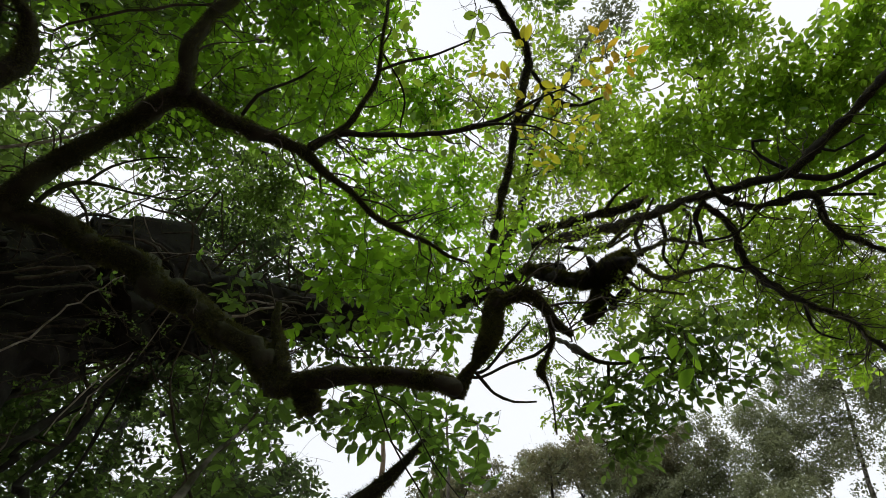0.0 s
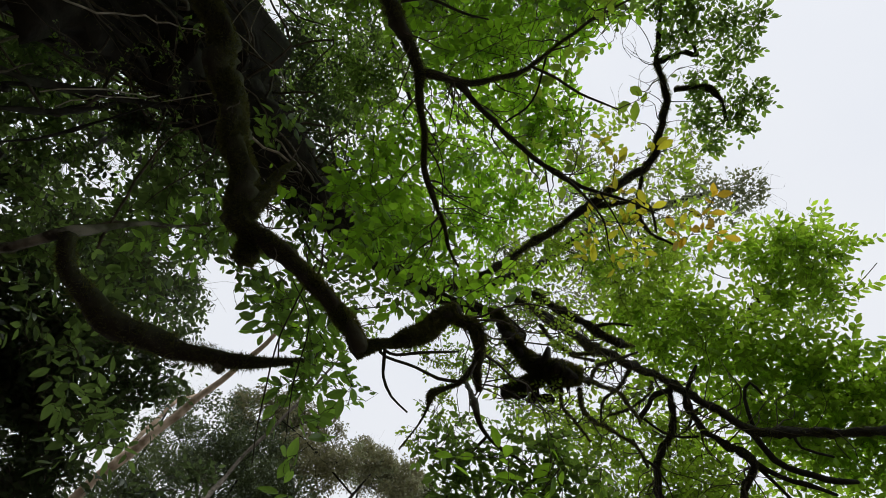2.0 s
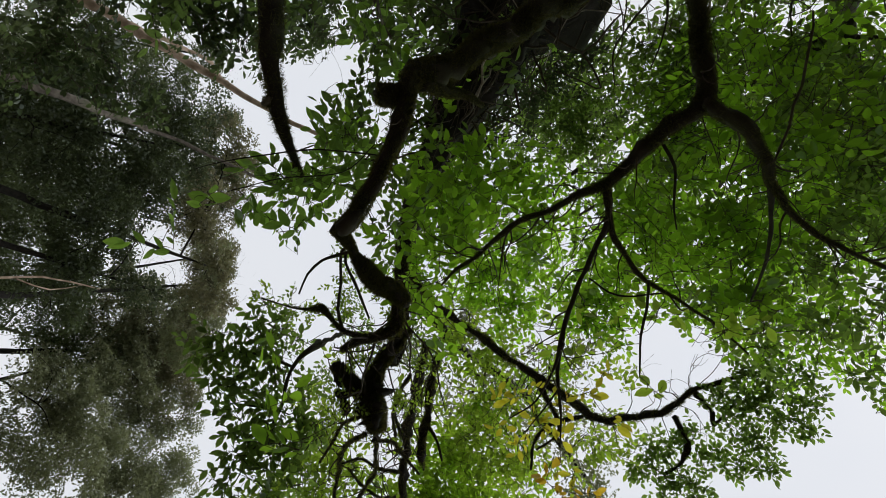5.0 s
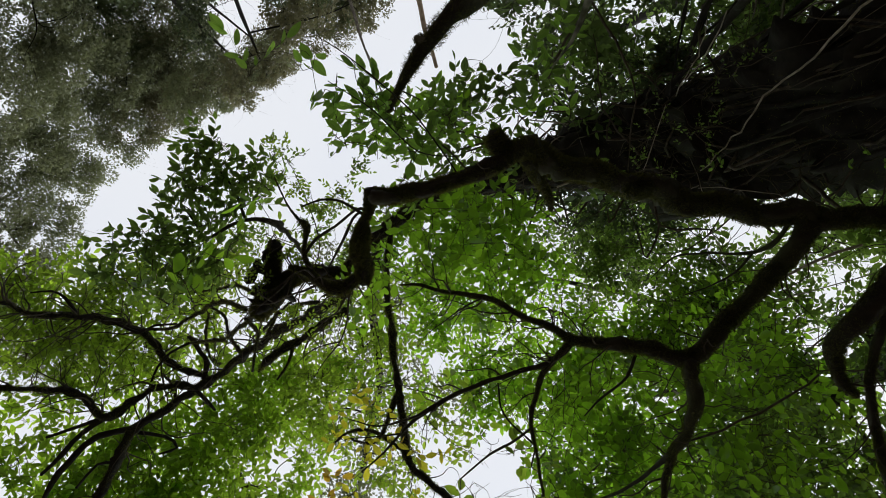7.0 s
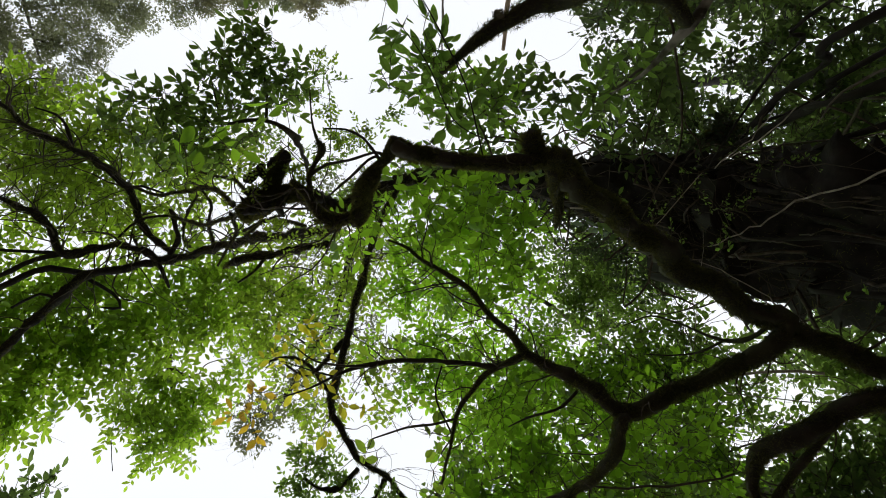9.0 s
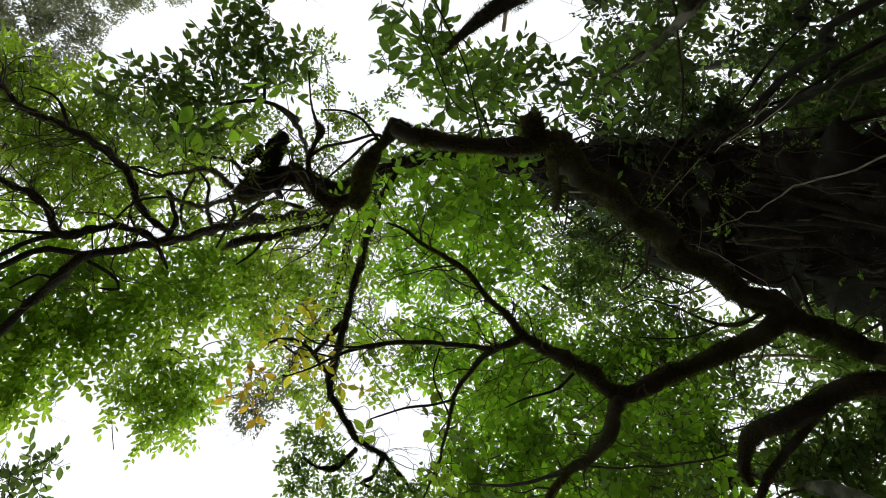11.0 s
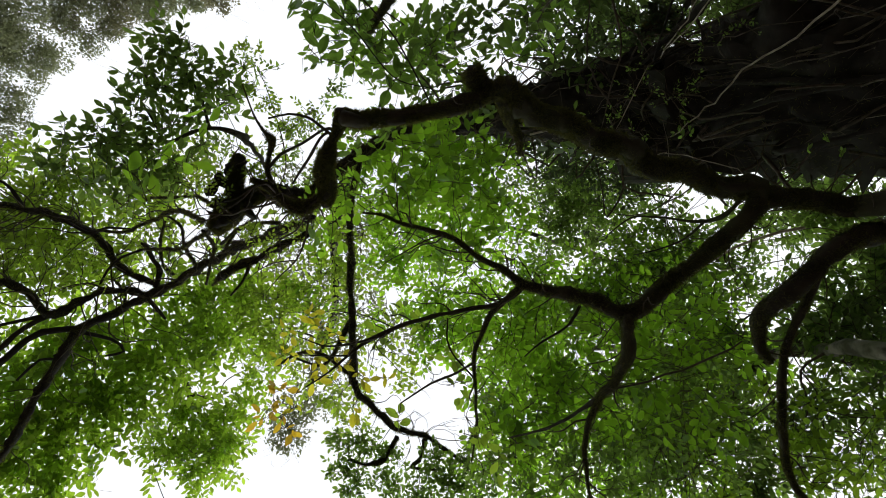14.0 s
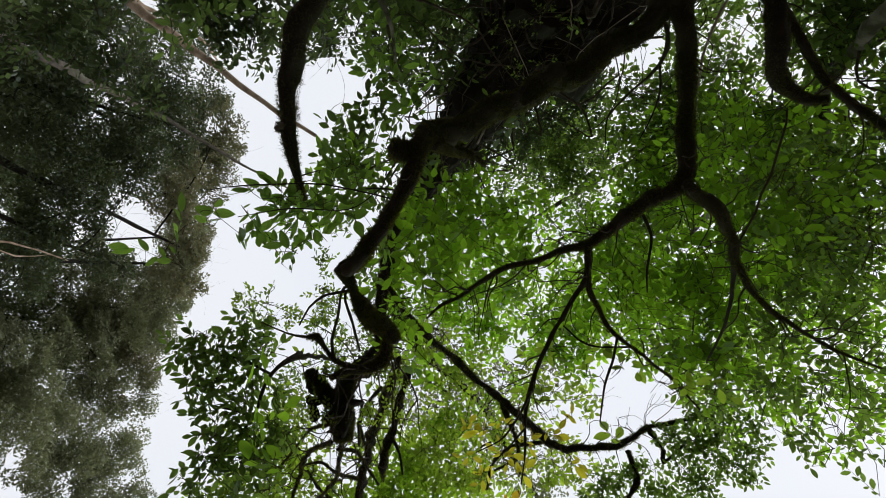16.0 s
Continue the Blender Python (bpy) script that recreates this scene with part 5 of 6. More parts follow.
lean_tree.crown([(1.55, 0.63, 7.57, 0.55, 0.7), (0.81, 1.03, 7.25, 0.39, 0.6), (1.22, 1.09, 7.37, 0.4, 0.7), (1.89, 1, 7.63, 0.43, 0.8), (1.39, -0.58, 7.82, 0.36, 0.6), (0.78, 0.11, 7.55, 0.4, 0.5), (1.62, -0.13, 7.79, 0.43, 0.5), (0.65, -0.4, 7.75, 0.28, 0.3), (2.16, 0.51, 7.82, 0.37, 0.6), (0.78, 1.64, 7.32, 0.33, 0.6), (1.34, 1.72, 7.4, 0.35, 0.5), (1.98, 0.23, 7.68, 0.36, 0.4)],
                0.085, LEAF_YELLOW, "oval", 0.024, name="middle_crown", label="small yellow-green leaves", twig=0.003)

lean_tree.crown([(2.31, 2.34, 6.7, 0.28, 0.3), (2.58, 2.03, 6.93, 0.36, 0.3), (2.94, 1.87, 7.03, 0.37, 0.35), (2.22, 1.63, 7.21, 0.29, 0.3), (1.82, 1.82, 7.19, 0.28, 0.3), (1.32, 2.54, 6.74, 0.24, 0.3), (1.98, 2.57, 6.63, 0.28, 0.35), (3.38, 1.93, 6.99, 0.38, 0.35), (3.83, 2.07, 6.77, 0.47, 0.4), (4, 2.47, 6.61, 0.47, 0.4), (1.56, 1.49, 7.26, 0.28, 0.4), (4.28, 1.87, 6.75, 0.4, 0.3)],
                0.1, LEAF_YELLOW, "blade", 0.035, name="twiggy_crown", label="tangled bare twigs with few leaves", twig=0.0025)

lean_tree.crown([(3.46, -0.84, 6.08, 0.22, 1.1), (3.55, -0.98, 5.97, 0.2, 1.1), (3.31, -0.85, 6.18, 0.1, 0.9)], 0.105, LEAF_DIM, "blade", 0.02, name="edge_crown", label="dusky dark leaves against the sky", twig=0.004)

# ---- tall canopy tree with mottled grey trunk ----
grey_tree = Tree("canopy_tree", "mottled grey-barked tree with dense bright green crown", (-2.7, -1.3, 0), BARK_GREY)
grey_tree.limb("trunk", [(-2.7, -1.3, -0.15, 0.11), (-2.6, -1.1, 1.8, 0.075), (-2.48, -0.78, 4.47, 0.05), (-2.59, -0.85, 5.13, 0.046), (-2.62, -0.91, 5.81, 0.042), (-2.46, -0.87, 6.58, 0.04), (-2.07, -0.81, 7.39, 0.04), (-1.46, -0.63, 8.19, 0.025)], step=0.12, sides=12)
grey_tree.limb("limb", [(-2.62, -0.91, 5.81, 0.05), (-2.4, -1.22, 6.3, 0.04), (-2.03, -1.59, 6.79, 0.03), (-1.46, -2.03, 7.35, 0.02)], step=0.12)
grey_tree.limb("limb", [(-2.46, -0.87, 6.58, 0.05), (-2.14, 0.07, 7.01, 0.035), (-1.41, 0.77, 7.48, 0.025), (-0.77, 1.34, 7.8, 0.015)], step=0.12)
grey_tree.crown(shelf((0.05, 1.74, 6.59), (-0.91, 1.64, 6.57), (0.09, -0.11, 6.84), 3, 5, 0.4, 1.0), 0.085, LEAF_BRIGHT, "oval", 0.028, label="bright green translucent leaves", singles=280, single_mat=LEAF_BRIGHT_ONE)
grey_tree.crown(shelf((-0.66, -0.42, 6.82), (-2.4, -0.15, 6.25), (-0.75, -1.5, 6.6), 4, 3, 0.55, 0.7), 0.086, LEAF_BRIGHT, "oval", 0.028, name="outer_crown")
# inner and lower crowns use the darker leaf copies as painted shade
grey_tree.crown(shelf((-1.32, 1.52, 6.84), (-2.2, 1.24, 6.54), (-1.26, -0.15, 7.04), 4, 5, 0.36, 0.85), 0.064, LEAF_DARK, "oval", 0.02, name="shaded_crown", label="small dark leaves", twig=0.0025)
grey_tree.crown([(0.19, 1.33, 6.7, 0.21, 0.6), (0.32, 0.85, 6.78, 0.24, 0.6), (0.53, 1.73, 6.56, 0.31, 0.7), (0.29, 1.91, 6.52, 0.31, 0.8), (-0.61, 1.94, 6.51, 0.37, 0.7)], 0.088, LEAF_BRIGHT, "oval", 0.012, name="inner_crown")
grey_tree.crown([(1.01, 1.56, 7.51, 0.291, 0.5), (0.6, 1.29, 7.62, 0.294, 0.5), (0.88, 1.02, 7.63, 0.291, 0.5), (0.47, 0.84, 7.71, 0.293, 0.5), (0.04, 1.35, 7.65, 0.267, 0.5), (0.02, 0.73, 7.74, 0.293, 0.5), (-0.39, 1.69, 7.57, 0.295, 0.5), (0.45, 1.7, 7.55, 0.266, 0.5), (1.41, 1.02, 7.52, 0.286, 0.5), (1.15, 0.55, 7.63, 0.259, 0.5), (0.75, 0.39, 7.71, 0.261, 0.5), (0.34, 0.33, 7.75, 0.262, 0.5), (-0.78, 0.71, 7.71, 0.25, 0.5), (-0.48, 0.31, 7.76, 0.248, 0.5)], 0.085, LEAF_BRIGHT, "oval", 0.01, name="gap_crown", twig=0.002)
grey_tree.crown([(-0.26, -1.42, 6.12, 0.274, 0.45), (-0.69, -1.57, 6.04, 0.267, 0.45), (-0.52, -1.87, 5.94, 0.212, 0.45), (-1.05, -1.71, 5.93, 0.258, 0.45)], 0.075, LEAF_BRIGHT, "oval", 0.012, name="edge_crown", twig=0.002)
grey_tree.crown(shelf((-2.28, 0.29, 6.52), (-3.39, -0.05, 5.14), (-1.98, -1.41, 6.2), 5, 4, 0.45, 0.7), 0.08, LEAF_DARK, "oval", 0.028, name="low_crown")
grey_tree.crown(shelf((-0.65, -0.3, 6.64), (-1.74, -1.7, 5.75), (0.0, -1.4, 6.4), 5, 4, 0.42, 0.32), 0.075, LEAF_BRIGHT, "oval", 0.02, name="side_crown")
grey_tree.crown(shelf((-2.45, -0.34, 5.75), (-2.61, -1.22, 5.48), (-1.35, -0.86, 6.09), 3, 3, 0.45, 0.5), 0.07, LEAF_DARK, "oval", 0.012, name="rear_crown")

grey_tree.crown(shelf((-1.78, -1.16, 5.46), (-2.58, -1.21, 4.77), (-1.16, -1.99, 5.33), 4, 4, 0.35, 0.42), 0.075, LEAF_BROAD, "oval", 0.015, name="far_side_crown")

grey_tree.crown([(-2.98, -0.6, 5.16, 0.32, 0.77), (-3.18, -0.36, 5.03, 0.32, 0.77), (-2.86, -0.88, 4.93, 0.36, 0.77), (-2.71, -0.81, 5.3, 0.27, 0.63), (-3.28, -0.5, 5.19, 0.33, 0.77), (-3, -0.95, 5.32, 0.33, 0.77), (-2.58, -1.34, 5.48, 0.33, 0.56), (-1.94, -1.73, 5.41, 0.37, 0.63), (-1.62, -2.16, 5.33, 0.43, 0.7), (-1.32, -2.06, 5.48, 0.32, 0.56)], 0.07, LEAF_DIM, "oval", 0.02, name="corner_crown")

# ---- taller trees behind: fine foliage high above ----
high_tree = Tree("tall_tree", "tall straight tree with fine foliage high above", (-6.0, -4.5, 0), BARK_DARK)
high_tree.limb("trunk", [(-6.0, -4.5, -0.2, 0.3), (-5.5, -4.0, 4.0, 0.22), (-5, -1.91, 8.03, 0.14), (-3.99, -1.22, 9.93, 0.1), (-2.2, 0.1, 11.65, 0.06)], step=0.25)
high_tree.crown(shelf((-0.21, 2.12, 11.14), (-3.57, 1.92, 10.56), (-0.49, -2.32, 10.54), 4, 5, 0.8, 0.14), 0.1, LEAF_BRIGHT, "oval", 0.028, twig=0.0025)
high_tree.crown(shelf((-3.31, 0.06, 9.77), (-5.33, -0.26, 7.42), (-2.98, -2.43, 9.51), 5, 4, 0.7, 0.25), 0.085, LEAF_DARK, "oval", 0.028, name="rear_crown", twig=0.0025)
high_tree.crown(shelf((-1.54, -1.11, 10.14), (-2.95, -2.84, 8.8), (0.06, -2.54, 9.94), 4, 4, 0.6, 0.13), 0.085, LEAF_BRIGHT, "oval", 0.02, name="side_crown", twig=0.0025)
mist_tree = Tree("tall_tree", "tall grey-green tree rising behind the forked limb", (-5.6, 4.0, 0), BARK_DARK)
mist_tree.limb("trunk", [(-5.6, 4.0, -0.2, 0.3), (-5.0, 3.6, 3.0, 0.24), (-3.58, 2.09, 7.85, 0.2), (-1.89, 3.38, 9.72, 0.15), (0.54, 3.73, 10.86, 0.12), (1.54, 2.88, 11.58, 0.1), (2.4, 1.12, 12.79, 0.08), (3.76, -0.77, 13.5, 0.04)], step=0.25)
mist_tree.far_crown([(3.93, -0.92, 12.9, 0.6, 1.4), (3.04, -0.24, 13.21, 0.8, 0.9), (2.05, 0.97, 12.87, 0.9, 1), (2.68, 2.03, 12.07, 0.73, 1), (1.4, 2.65, 11.66, 0.7, 1.1), (1.88, 3.39, 10.82, 0.56, 0.9), (1.12, 0.41, 13.04, 0.51, 0.7), (3.48, 0.88, 13.05, 0.67, 0.8), (3.92, -1.28, 12.56, 0.33, 1.6)], 0.09, LEAF_FAR, 0.03, spread=0.35)

# ---- tree with the arched mossy bough ----
arch_tree = Tree("arched_tree", "slim pale-trunked tree with one arched mossy bough", (-2.6, 2.7, 0), BARK_GREY)
arch_tree.limb("trunk", [(-2.6, 2.7, -0.1, 0.07), (-2.3, 2.4, 1.4, 0.04), (-1.6, 1.9, 2.7, 0.022), (-1.35, 1.67, 3.01, 0.0189), (-1.23, 1.54, 3.09, 0.0192), (-1.14, 1.42, 3.2, 0.0242), (-1.11, 1.41, 3.33, 0.014), (-1.05, 1.39, 3.49, 0.0087), (-0.99, 1.44, 3.75, 0.0056)], step=0.06)
arch_q, _ = arch_tree.limb("bough", [(-1.13, 1.42, 3.18, 0.027), (-1.05, 1.5, 3.14, 0.035), (-0.92, 1.56, 3.13, 0.0413), (-0.77, 1.59, 3.15, 0.0483), (-0.61, 1.58, 3.2, 0.0472), (-0.49, 1.56, 3.26, 0.0395), (-0.44, 1.55, 3.29, 0.0378), (-0.37, 1.53, 3.32, 0.0314), (-0.26, 1.49, 3.4, 0.0197), (-0.14, 1.43, 3.49, 0.0095)], step=0.04, mat=BARK_MOSSY)
knot_q, _ = arch_tree.limb("knob", [(-0.42, 1.54, 3.3, 0.0244), (-0.39, 1.57, 3.28, 0.0206), (-0.38, 1.58, 3.27, 0.0112)], step=0.02)
moss_coat(arch_tree, [(arch_q, 1.0), (knot_q, 2.0)], 7000, 0.02, label="shaggy green moss")
# dim leaf colour stands in for the shade under the canopy
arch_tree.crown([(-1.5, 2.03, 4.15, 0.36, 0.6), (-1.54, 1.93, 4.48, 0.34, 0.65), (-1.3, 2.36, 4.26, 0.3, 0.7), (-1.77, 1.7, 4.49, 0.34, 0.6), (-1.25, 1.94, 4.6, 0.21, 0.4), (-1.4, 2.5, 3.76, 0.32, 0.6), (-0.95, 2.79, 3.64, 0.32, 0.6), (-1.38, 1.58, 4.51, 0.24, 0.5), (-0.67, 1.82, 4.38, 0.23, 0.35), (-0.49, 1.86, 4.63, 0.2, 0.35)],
                0.09, LEAF_DIM, "blade", 0.008, label="leaves with shade put into their colour", twig=0.002, singles=280, single_mat=LEAF_DIM_ONE)
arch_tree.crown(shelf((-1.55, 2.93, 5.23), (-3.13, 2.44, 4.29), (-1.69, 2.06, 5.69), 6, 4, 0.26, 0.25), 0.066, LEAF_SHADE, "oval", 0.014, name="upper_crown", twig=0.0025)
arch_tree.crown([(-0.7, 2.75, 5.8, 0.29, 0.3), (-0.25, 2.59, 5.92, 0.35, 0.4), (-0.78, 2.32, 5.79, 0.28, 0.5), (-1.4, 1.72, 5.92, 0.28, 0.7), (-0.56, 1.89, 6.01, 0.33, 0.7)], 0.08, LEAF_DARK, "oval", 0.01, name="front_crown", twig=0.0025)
# very dark leaf colour on these trees stands in for overhead shade
pale_tree = Tree("shade_tree", "tree with dense small leaves coloured dark for shade", (-4.6, 5.2, 0), BARK_DARK)
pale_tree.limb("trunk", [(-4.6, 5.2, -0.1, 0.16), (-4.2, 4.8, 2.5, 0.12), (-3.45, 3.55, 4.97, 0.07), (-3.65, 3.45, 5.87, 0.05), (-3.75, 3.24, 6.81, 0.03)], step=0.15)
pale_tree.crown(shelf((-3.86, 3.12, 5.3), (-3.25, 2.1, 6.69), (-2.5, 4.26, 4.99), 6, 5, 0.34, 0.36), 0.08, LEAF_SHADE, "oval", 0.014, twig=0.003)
shade_tree = Tree("shade_tree", "dense tree closing the undergrowth, leaves coloured dark for shade", (-3.2, 6.0, 0), BARK_DARK)
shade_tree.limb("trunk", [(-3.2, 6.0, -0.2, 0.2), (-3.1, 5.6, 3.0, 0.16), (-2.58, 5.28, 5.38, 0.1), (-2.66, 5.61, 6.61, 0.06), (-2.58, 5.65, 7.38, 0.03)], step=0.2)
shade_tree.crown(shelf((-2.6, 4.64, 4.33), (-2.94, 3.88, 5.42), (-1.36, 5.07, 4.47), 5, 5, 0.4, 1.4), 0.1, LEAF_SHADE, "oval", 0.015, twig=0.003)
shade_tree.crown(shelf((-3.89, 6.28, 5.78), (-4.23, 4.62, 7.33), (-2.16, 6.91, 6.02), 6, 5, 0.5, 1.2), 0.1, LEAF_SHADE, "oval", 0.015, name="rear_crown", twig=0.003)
gloom_tree = Tree("shade_tree", "dense tree behind the great trunk, leaves coloured dark for shade", (-7.5, 2.0, 0), BARK_DARK)
gloom_tree.limb("trunk", [(-7.5, 2.0, -0.2, 0.25), (-7.0, 2.1, 3.0, 0.2), (-5.02, 3.35, 6.79, 0.14), (-4.52, 4.1, 8.12, 0.08), (-3.85, 4.71, 9.42, 0.04)], step=0.25)
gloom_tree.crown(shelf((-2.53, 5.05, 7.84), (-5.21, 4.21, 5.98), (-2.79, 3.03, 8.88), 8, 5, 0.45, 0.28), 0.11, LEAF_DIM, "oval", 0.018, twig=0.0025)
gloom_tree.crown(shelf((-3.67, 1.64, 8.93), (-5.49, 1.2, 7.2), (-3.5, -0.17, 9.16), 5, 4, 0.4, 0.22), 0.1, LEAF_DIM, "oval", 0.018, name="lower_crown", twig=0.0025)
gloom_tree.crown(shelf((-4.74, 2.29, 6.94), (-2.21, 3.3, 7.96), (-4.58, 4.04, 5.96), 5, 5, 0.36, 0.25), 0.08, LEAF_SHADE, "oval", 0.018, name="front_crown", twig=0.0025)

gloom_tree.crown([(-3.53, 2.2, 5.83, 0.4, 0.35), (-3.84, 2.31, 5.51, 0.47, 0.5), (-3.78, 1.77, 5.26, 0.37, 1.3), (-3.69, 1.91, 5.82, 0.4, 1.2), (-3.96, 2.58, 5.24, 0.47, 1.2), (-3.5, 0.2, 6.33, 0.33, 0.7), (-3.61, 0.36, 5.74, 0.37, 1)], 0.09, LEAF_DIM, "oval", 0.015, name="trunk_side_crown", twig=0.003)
# shade behind the roots is put into the dim leaf colour
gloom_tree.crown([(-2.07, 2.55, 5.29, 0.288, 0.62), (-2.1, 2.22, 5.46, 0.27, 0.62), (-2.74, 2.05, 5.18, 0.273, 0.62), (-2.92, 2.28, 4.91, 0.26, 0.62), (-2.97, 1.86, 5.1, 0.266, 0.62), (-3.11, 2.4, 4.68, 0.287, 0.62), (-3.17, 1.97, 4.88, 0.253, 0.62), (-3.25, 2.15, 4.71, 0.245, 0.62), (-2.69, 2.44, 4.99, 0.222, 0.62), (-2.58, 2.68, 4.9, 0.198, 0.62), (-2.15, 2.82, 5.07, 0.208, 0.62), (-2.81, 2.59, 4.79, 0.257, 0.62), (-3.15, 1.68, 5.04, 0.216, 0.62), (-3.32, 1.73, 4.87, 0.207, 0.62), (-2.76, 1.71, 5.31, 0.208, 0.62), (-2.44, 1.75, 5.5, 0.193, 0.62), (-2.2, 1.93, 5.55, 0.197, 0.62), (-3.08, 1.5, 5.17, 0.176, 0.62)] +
                [(-3.32, 1.43, 4.99, 0.168, 0.62), (-2.94, 1.15, 5.38, 0.182, 0.62), (-3.22, 0.92, 5.22, 0.173, 0.62), (-3.33, 1.79, 4.85, 0.301, 0.7), (-3.15, 1.71, 5.06, 0.316, 0.7), (-2.98, 1.49, 5.31, 0.307, 0.7), (-2.74, 1.44, 5.52, 0.275, 0.7), (-3.09, 2.12, 4.89, 0.313, 0.7), (-2.88, 2.06, 5.11, 0.263, 0.7), (-2.59, 1.94, 5.39, 0.209, 0.7), (-2.88, 2.53, 4.78, 0.295, 0.7), (-2.76, 2.39, 4.99, 0.197, 0.7), (-2.31, 2.13, 5.47, 0.215, 0.7), (-2.66, 2.78, 4.77, 0.257, 0.7), (-2.09, 2.44, 5.41, 0.217, 0.7), (-2.24, 2.74, 5.1, 0.185, 0.7), (-2.3, 2.97, 4.87, 0.268, 0.7), (-2.43, 3.12, 4.62, 0.298, 0.7)], 0.085, LEAF_DIM, "oval", 0.012, name="root_side_crown", label="leaves behind the roots, coloured dim for shade", twig=0.003)
# dark leaf fill added so the gaps between the roots read as shade
gloom_tree.crown([(-1.27, 1.78, 5.62, 0.139, 1.1), (-1.5, 1.8, 5.55, 0.156, 1.1), (-1.72, 1.72, 5.5, 0.154, 1.1), (-1.92, 1.73, 5.41, 0.151, 1.1), (-1.58, 1.96, 5.45, 0.183, 1.1), (-1.83, 2, 5.33, 0.179, 1.1), (-1.22, 1.41, 5.76, 0.141, 1.1), (-1.45, 1.15, 5.77, 0.139, 1.1), (-1.03, 1.52, 5.77, 0.121, 1.1), (-2.09, 1.52, 5.41, 0.14, 1.1), (-1.81, 1.43, 5.56, 0.144, 1.1), (-2.27, 1.47, 5.33, 0.165, 1.1), (-2.52, 1.42, 5.21, 0.16, 1.1), (-2.76, 1.36, 5.06, 0.162, 1.1), (-2.99, 1.24, 4.93, 0.164, 1.1), (-3.16, 1.21, 4.8, 0.158, 1.1), (-2.79, 1.53, 4.98, 0.152, 1.1), (-3.03, 1.42, 4.84, 0.153, 1.1)], 0.075, LEAF_SHADE, "oval", 0.01, name="trunk_back_crown", label="leaves behind the roots, coloured dim for shade", twig=0.003)
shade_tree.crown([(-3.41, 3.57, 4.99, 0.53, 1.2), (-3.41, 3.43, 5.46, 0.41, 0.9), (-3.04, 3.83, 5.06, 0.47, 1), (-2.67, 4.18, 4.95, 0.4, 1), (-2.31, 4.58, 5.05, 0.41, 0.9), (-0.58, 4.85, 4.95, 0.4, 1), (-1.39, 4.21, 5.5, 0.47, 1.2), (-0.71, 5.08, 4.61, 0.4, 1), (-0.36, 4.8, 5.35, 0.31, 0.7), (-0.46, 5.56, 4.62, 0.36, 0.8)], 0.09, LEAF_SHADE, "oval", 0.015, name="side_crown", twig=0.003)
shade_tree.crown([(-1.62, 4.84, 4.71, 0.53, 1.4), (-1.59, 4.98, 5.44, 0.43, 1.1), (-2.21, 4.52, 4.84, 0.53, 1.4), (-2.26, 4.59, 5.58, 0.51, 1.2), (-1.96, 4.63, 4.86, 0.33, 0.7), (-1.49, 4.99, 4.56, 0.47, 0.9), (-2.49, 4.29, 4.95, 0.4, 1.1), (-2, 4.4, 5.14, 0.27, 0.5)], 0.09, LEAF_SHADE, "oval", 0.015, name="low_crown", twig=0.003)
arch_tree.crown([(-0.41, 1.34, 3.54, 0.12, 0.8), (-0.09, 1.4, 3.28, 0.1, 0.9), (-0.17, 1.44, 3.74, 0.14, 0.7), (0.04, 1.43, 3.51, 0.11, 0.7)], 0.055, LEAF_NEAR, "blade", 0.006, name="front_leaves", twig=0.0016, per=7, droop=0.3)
# very dark leaf sheet added to shade down this part of the canopy
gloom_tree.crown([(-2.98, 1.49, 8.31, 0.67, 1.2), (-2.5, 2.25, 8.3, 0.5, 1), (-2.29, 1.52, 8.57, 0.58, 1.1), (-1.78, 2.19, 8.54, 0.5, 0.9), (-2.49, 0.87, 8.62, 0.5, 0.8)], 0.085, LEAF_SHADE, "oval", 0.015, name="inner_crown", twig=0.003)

# ---- thin trees on the far side of the clearing ----
tan_tree = Tree("thin_tree", "tall thin tan trunk standing clear of the forest", (-1.99, 9.11, 0), BARK_TAN, group="thin trees")
tan_tree.limb("trunk", [(-1.99, 9.11, -0.2, 0.16), (-1.99, 9.08, 3.5, 0.15), (-1.99, 9.06, 6.43, 0.0841), (-1.94, 8.8, 7.03, 0.0759), (-1.87, 8.4, 7.74, 0.0808), (-1.77, 7.95, 8.42, 0.0704), (-1.62, 7.46, 9.06, 0.0579), (-1.5, 6.86, 9.7, 0.0494), (-1.41, 6.15, 10.33, 0.0341)], 0.08, 12, step=0.15)
stub_tree = Tree("thin_tree", "slender pale bare sapling before the forest", (-2.3, 11.4, 0), BARK_TAN, group="thin trees")
stub_tree.limb("trunk", [(-2.3, 11.4, -0.1, 0.08), (-2.25, 11.3, 6.0, 0.06), (-2.63, 10.77, 10.92, 0.045), (-2.6, 10.86, 11.59, 0.04), (-2.46, 10.93, 12.14, 0.02)], step=0.2)
dark_pole = Tree("thin_tree", "slim dark trunk in front of dense forest", (-0.7, 14.0, 0), BARK_POLE, group="thin trees")
dark_pole.limb("trunk", [(-0.7, 14.0, -0.2, 0.12), (-0.59, 12.16, 8.47, 0.1), (-0.58, 12.21, 10.26, 0.08), (-0.6, 12.43, 11.63, 0.065), (-0.58, 12.19, 12.68, 0.05), (-0.34, 11.16, 14.88, 0.04), (-0.26, 10.24, 17.39, 0.02)], 0.3, step=0.3)
bare_pole = Tree("thin_tree", "leaning bare forked sapling stem", (4.6, 13.2, 0), BARK_TAN, group="thin trees")
